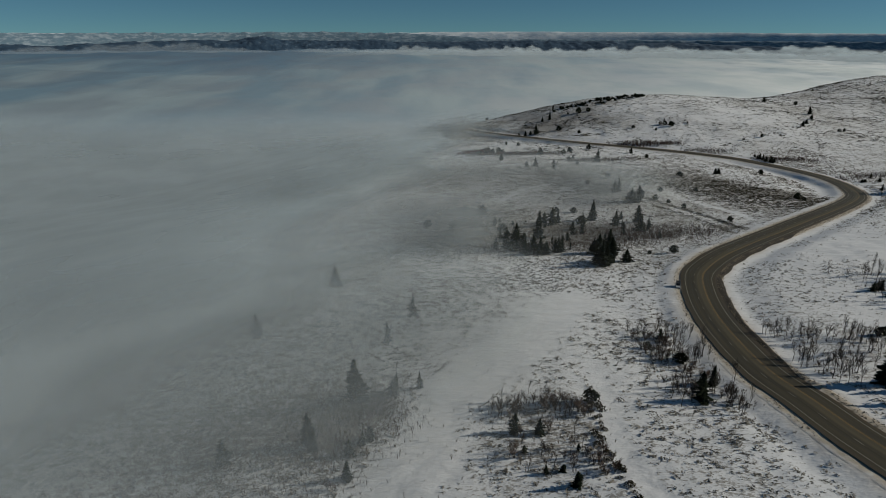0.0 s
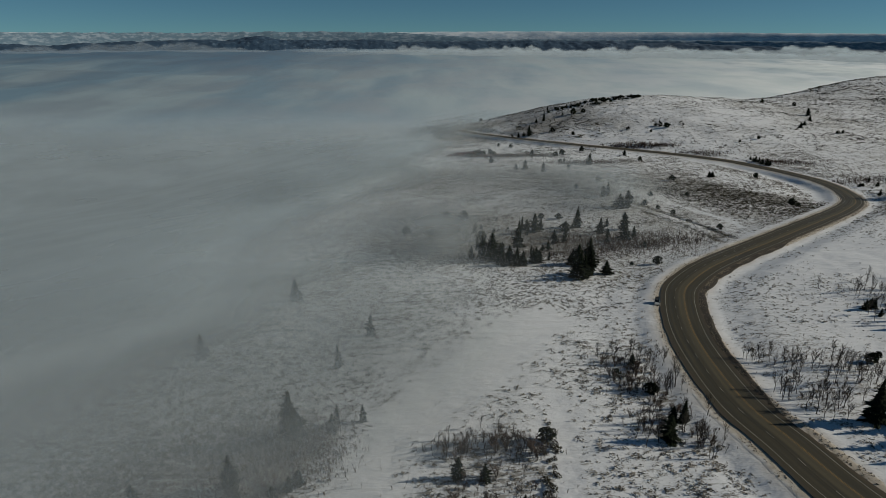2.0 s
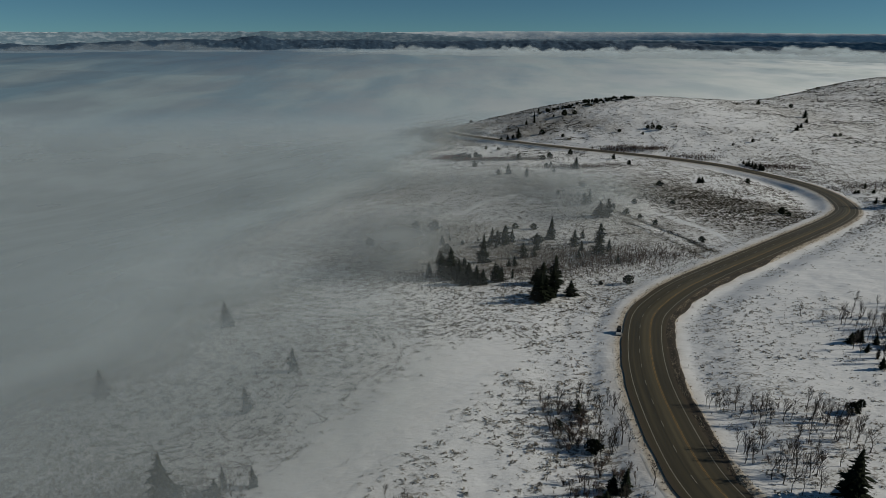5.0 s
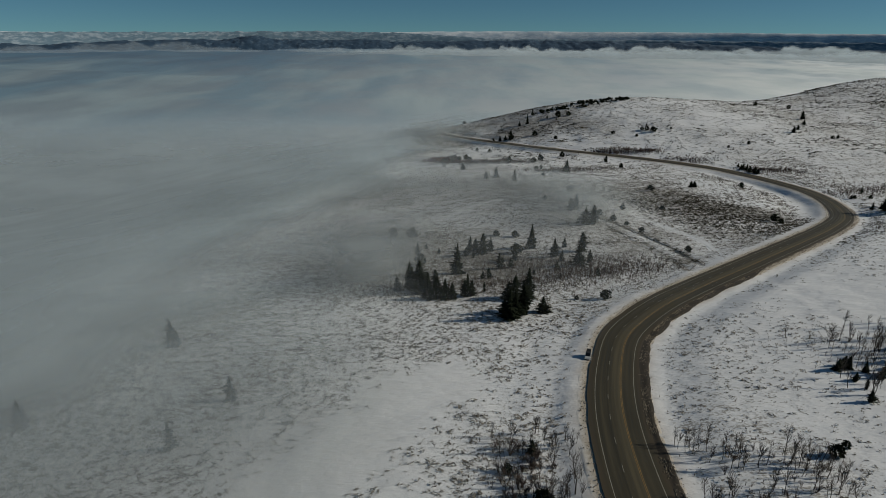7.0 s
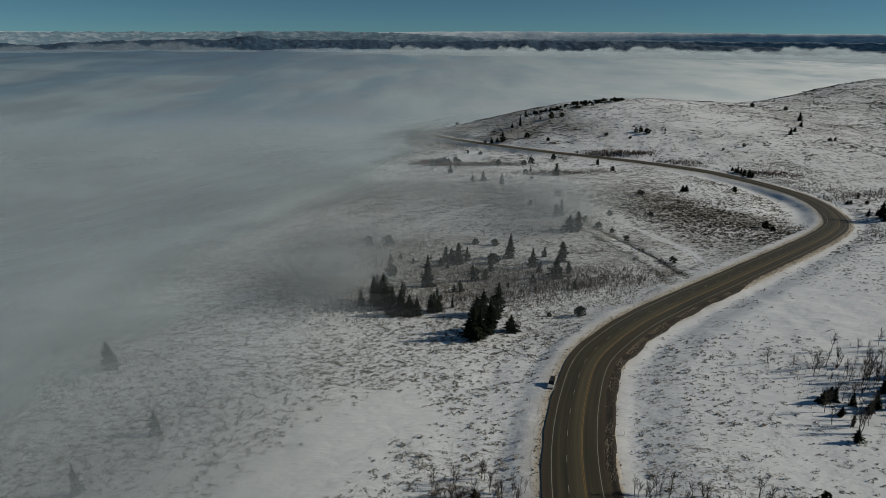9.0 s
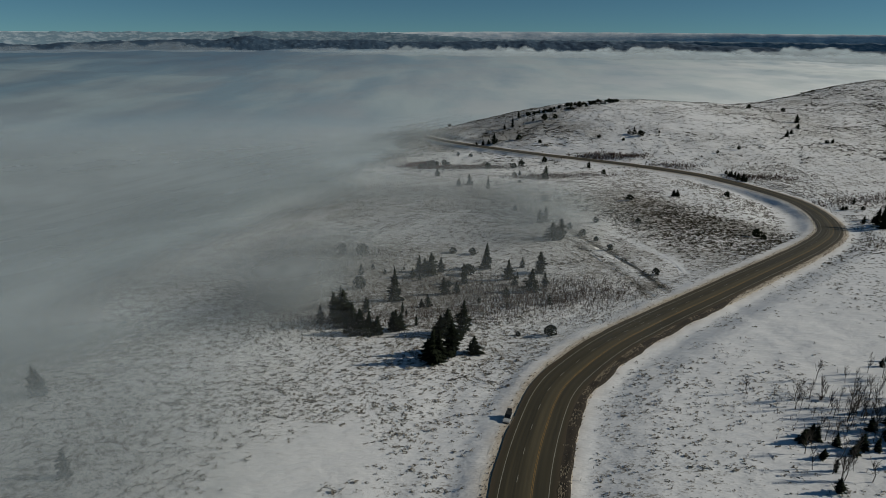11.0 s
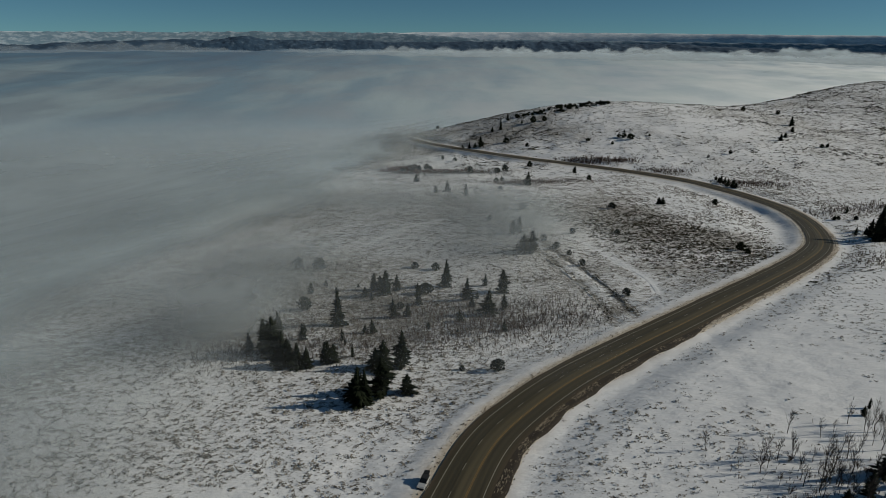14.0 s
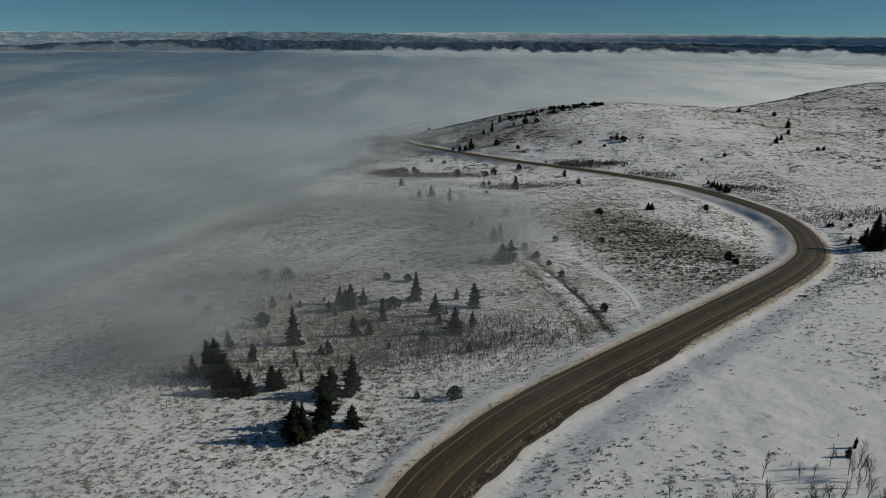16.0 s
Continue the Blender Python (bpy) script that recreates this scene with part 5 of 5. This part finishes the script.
REFLECTOR = plain("white reflector", (0.6, 0.6, 0.58), 0.4)


def road_post(x, y, h):
    ob = new("road_post")
    z = float(ground_z(np.array([x]), np.array([y]))[0])
    ob.matrix_world = pose(x, y, z - 0.1, 2, 1, 40)
    bm = bmesh.new()
    box(bm, -0.045, 0.045, -0.03, 0.03, 0, h, 0.008)
    part("post", bm, POST, ob)
    bm = bmesh.new()
    box(bm, -0.075, 0.075, -0.045, -0.03, h - 0.32, h - 0.02, 0.01)
    part("reflector", bm, REFLECTOR, ob, "small pale reflector plate")
    return tagged(ob, "slim marker post in the snow beside the road", "post", "marker posts along the road")


for x, y, h in ((147, 331, 1.5), (174, 357, 1.6), (199, 340, 1.5), (115, 223, 1.4), (92.5, 240.5, 1.5), (228, 408, 1.4), (262, 398, 1.4), (310, 500, 1.4)):
    road_post(x, y, h)


# ---- the parked car ----
CAR_PAINT = plain("white car paint", (0.62, 0.62, 0.60), 0.3, 0.4, 0.08)
CAR_GLASS = plain("dark car glass", (0.012, 0.014, 0.016), 0.08, 0.0, 0.1)
RUBBER = plain("black rubber", (0.02, 0.02, 0.02), 0.9)
ALLOY = plain("grey alloy", (0.35, 0.35, 0.35), 0.4, 0.8)
LAMP_RED = plain("red lamp glass", (0.25, 0.01, 0.01), 0.2)
LAMP_CLEAR = plain("clear lamp glass", (0.7, 0.7, 0.68), 0.15)
BLACK_TRIM = plain("black plastic trim", (0.02, 0.02, 0.02), 0.6)


def outline(bm, points, half, bevel=0.05):
    """A side outline (along, up) drawn out to both sides, a little narrower above."""
    top = max(p[1] for p in points)
    rows = []
    for s in (-1, 1):
        rows.append([bm.verts.new((s * half * (1 - 0.13 * max(0, z - 0.95) / max(0.01, top - 0.95 + 0.4)), y, z)) for y, z in points])
    n = len(points)
    bm.faces.new(rows[0][::-1])
    bm.faces.new(rows[1])
    for k in range(n):
        bm.faces.new((rows[0][k], rows[0][(k + 1) % n], rows[1][(k + 1) % n], rows[1][k]))
    bmesh.ops.recalc_face_normals(bm, faces=bm.faces)
    bmesh.ops.bevel(bm, geom=list(bm.edges), offset=bevel, segments=2, affect="EDGES", profile=0.6)


def build_car(x, y, turn):
    ob = new("parked_car")
    z = float(ground_z(np.array([x]), np.array([y]))[0])
    ob.matrix_world = pose(x, y, z + 0.02, 0, 0, turn) @ Matrix.Diagonal((1.0, 1.0, 1.0, 1))
    bm = bmesh.new()
    outline(bm, [(-2.3, 0.42), (-2.32, 0.95), (-2.1, 1.06), (0.9, 1.06), (2.05, 0.95), (2.3, 0.78), (2.32, 0.42), (1.9, 0.3), (-1.9, 0.3)], 0.93)
    part("body", bm, CAR_PAINT, ob)
    bm = bmesh.new()
    outline(bm, [(-2.12, 1.05), (-1.85, 1.62), (-0.2, 1.66), (0.9, 1.05)], 0.84, 0.04)
    part("window", bm, CAR_GLASS, ob, "dark window glass all round")
    bm = bmesh.new()
    outline(bm, [(-1.86, 1.61), (-1.80, 1.70), (-0.30, 1.73), (-0.10, 1.64)], 0.80, 0.025)
    part("roof", bm, BLACK_TRIM, ob, "dark roof panel")
    for s in (-1, 1):
        bm = bmesh.new()
        box(bm, s * 0.60 - 0.03, s * 0.60 + 0.03, -1.7, -0.4, 1.74, 1.79, 0.01)
        part("roof_rail", bm, BLACK_TRIM, ob)
        bm = bmesh.new()
        box(bm, s * 0.70 - 0.18, s * 0.70 + 0.18, 2.22, 2.33, 0.70, 0.84, 0.02)
        part("headlight", bm, LAMP_CLEAR, ob)
        bm = bmesh.new()
        box(bm, s * 0.78 - 0.10, s * 0.78 + 0.10, -2.36, -2.27, 0.72, 1.0, 0.02)
        part("tail_light", bm, LAMP_RED, ob)
        bm = bmesh.new()
        box(bm, s * 0.96 - 0.09, s * 0.96 + 0.09, 0.62, 0.78, 1.02, 1.16, 0.02)
        part("wing_mirror", bm, BLACK_TRIM, ob)
        for yy in (-1.42, 1.42):
            bm = bmesh.new()
            m = Matrix.Translation((s * 0.84, yy, 0.35)) @ Matrix.Rotation(math.pi / 2, 4, "Y")
            bmesh.ops.create_cone(bm, cap_ends=True, segments=20, radius1=0.35, radius2=0.35, depth=0.24, matrix=m)
            wheel = part("wheel", bm, RUBBER, ob, "black tyre with grey rim")
            bm = bmesh.new()
            m = Matrix.Translation((s * 0.965, yy, 0.35)) @ Matrix.Rotation(math.pi / 2, 4, "Y")
            bmesh.ops.create_cone(bm, cap_ends=True, segments=14, radius1=0.22, radius2=0.19, depth=0.03, matrix=m)
            part("rim", bm, ALLOY, wheel)
    for yy, name in ((2.33, "front_bumper"), (-2.33, "rear_bumper")):
        bm = bmesh.new()
        box(bm, -0.88, 0.88, yy - 0.06, yy + 0.06, 0.36, 0.60, 0.03)
        part(name, bm, BLACK_TRIM, ob)
    bm = bmesh.new()
    outline(bm, [(-1.84, 1.72), (-2.72, 2.02), (-2.80, 1.95), (-1.88, 1.62)], 0.74, 0.02)
    part("tailgate", bm, BLACK_TRIM, ob, "dark tailgate standing open")
    return tagged(ob, "white car with its tailgate open, parked on the snowy shoulder", "car")


k = int(np.argmin(np.hypot(ROAD[:, 0] - 101, ROAD[:, 1] - 251)))
spot = ROAD[k] - ROAD_N[k] * 8.9
build_car(spot[0], spot[1], 180 + math.degrees(math.atan2(-ROAD_T[k, 0], ROAD_T[k, 1])))


# ---- the red cabin by the far road ----
RED_BOARDS = plain("weathered red boards", (0.22, 0.045, 0.032), 0.85, vary=0.4)
ROOF_DARK = plain("dark bare roof", (0.016, 0.016, 0.017), 0.95)


def build_cabin(x, y, turn):
    ob = new("cabin")
    z = float(ground_z(np.array([x]), np.array([y]))[0])
    ob.matrix_world = pose(x, y, z - 0.3, 0, 0, turn)
    L, Wd, H, R = 7.5, 5.6, 2.8, 4.2
    for s in (-1, 1):
        bm = bmesh.new()
        box(bm, -L, L, s * Wd - 0.12, s * Wd + 0.12, 0, H)
        part("side_wall", bm, RED_BOARDS, ob)
        bm = bmesh.new()
        p = [(-Wd, 0), (Wd, 0), (Wd, H), (0, H + R), (-Wd, H)]
        a = [bm.verts.new((s * L - 0.12, u, w)) for u, w in p]
        b = [bm.verts.new((s * L + 0.12, u, w)) for u, w in p]
        bm.faces.new(a[::-1])
        bm.faces.new(b)
        for i in range(5):
            bm.faces.new((a[i], a[(i + 1) % 5], b[(i + 1) % 5], b[i]))
        bmesh.ops.recalc_face_normals(bm, faces=bm.faces)
        part("gable_wall", bm, RED_BOARDS, ob)
        bm = bmesh.new()
        q = [(0, H + R + 0.15), (s * (Wd + 0.8), H - 0.45), (s * (Wd + 0.8), H - 0.25), (0, H + R + 0.38)]
        a = [bm.verts.new((-L - 0.6, u, w)) for u, w in q]
        b = [bm.verts.new((L + 0.6, u, w)) for u, w in q]
        bm.faces.new(a[::-1])
        bm.faces.new(b)
        for i in range(4):
            bm.faces.new((a[i], a[(i + 1) % 4], b[(i + 1) % 4], b[i]))
        bmesh.ops.recalc_face_normals(bm, faces=bm.faces)
        part("roof", bm, ROOF_DARK, ob)
    for u in (-4, 0, 4):
        bm = bmesh.new()
        box(bm, u - 0.6, u + 0.6, -Wd - 0.16, -Wd - 0.10, 1.2, 2.6, 0.02)
        part("window", bm, CAR_GLASS, ob)
    return tagged(ob, "dark-roofed red wooden cabin half hidden in fog", "cabin")


build_cabin(60, 903, 48)
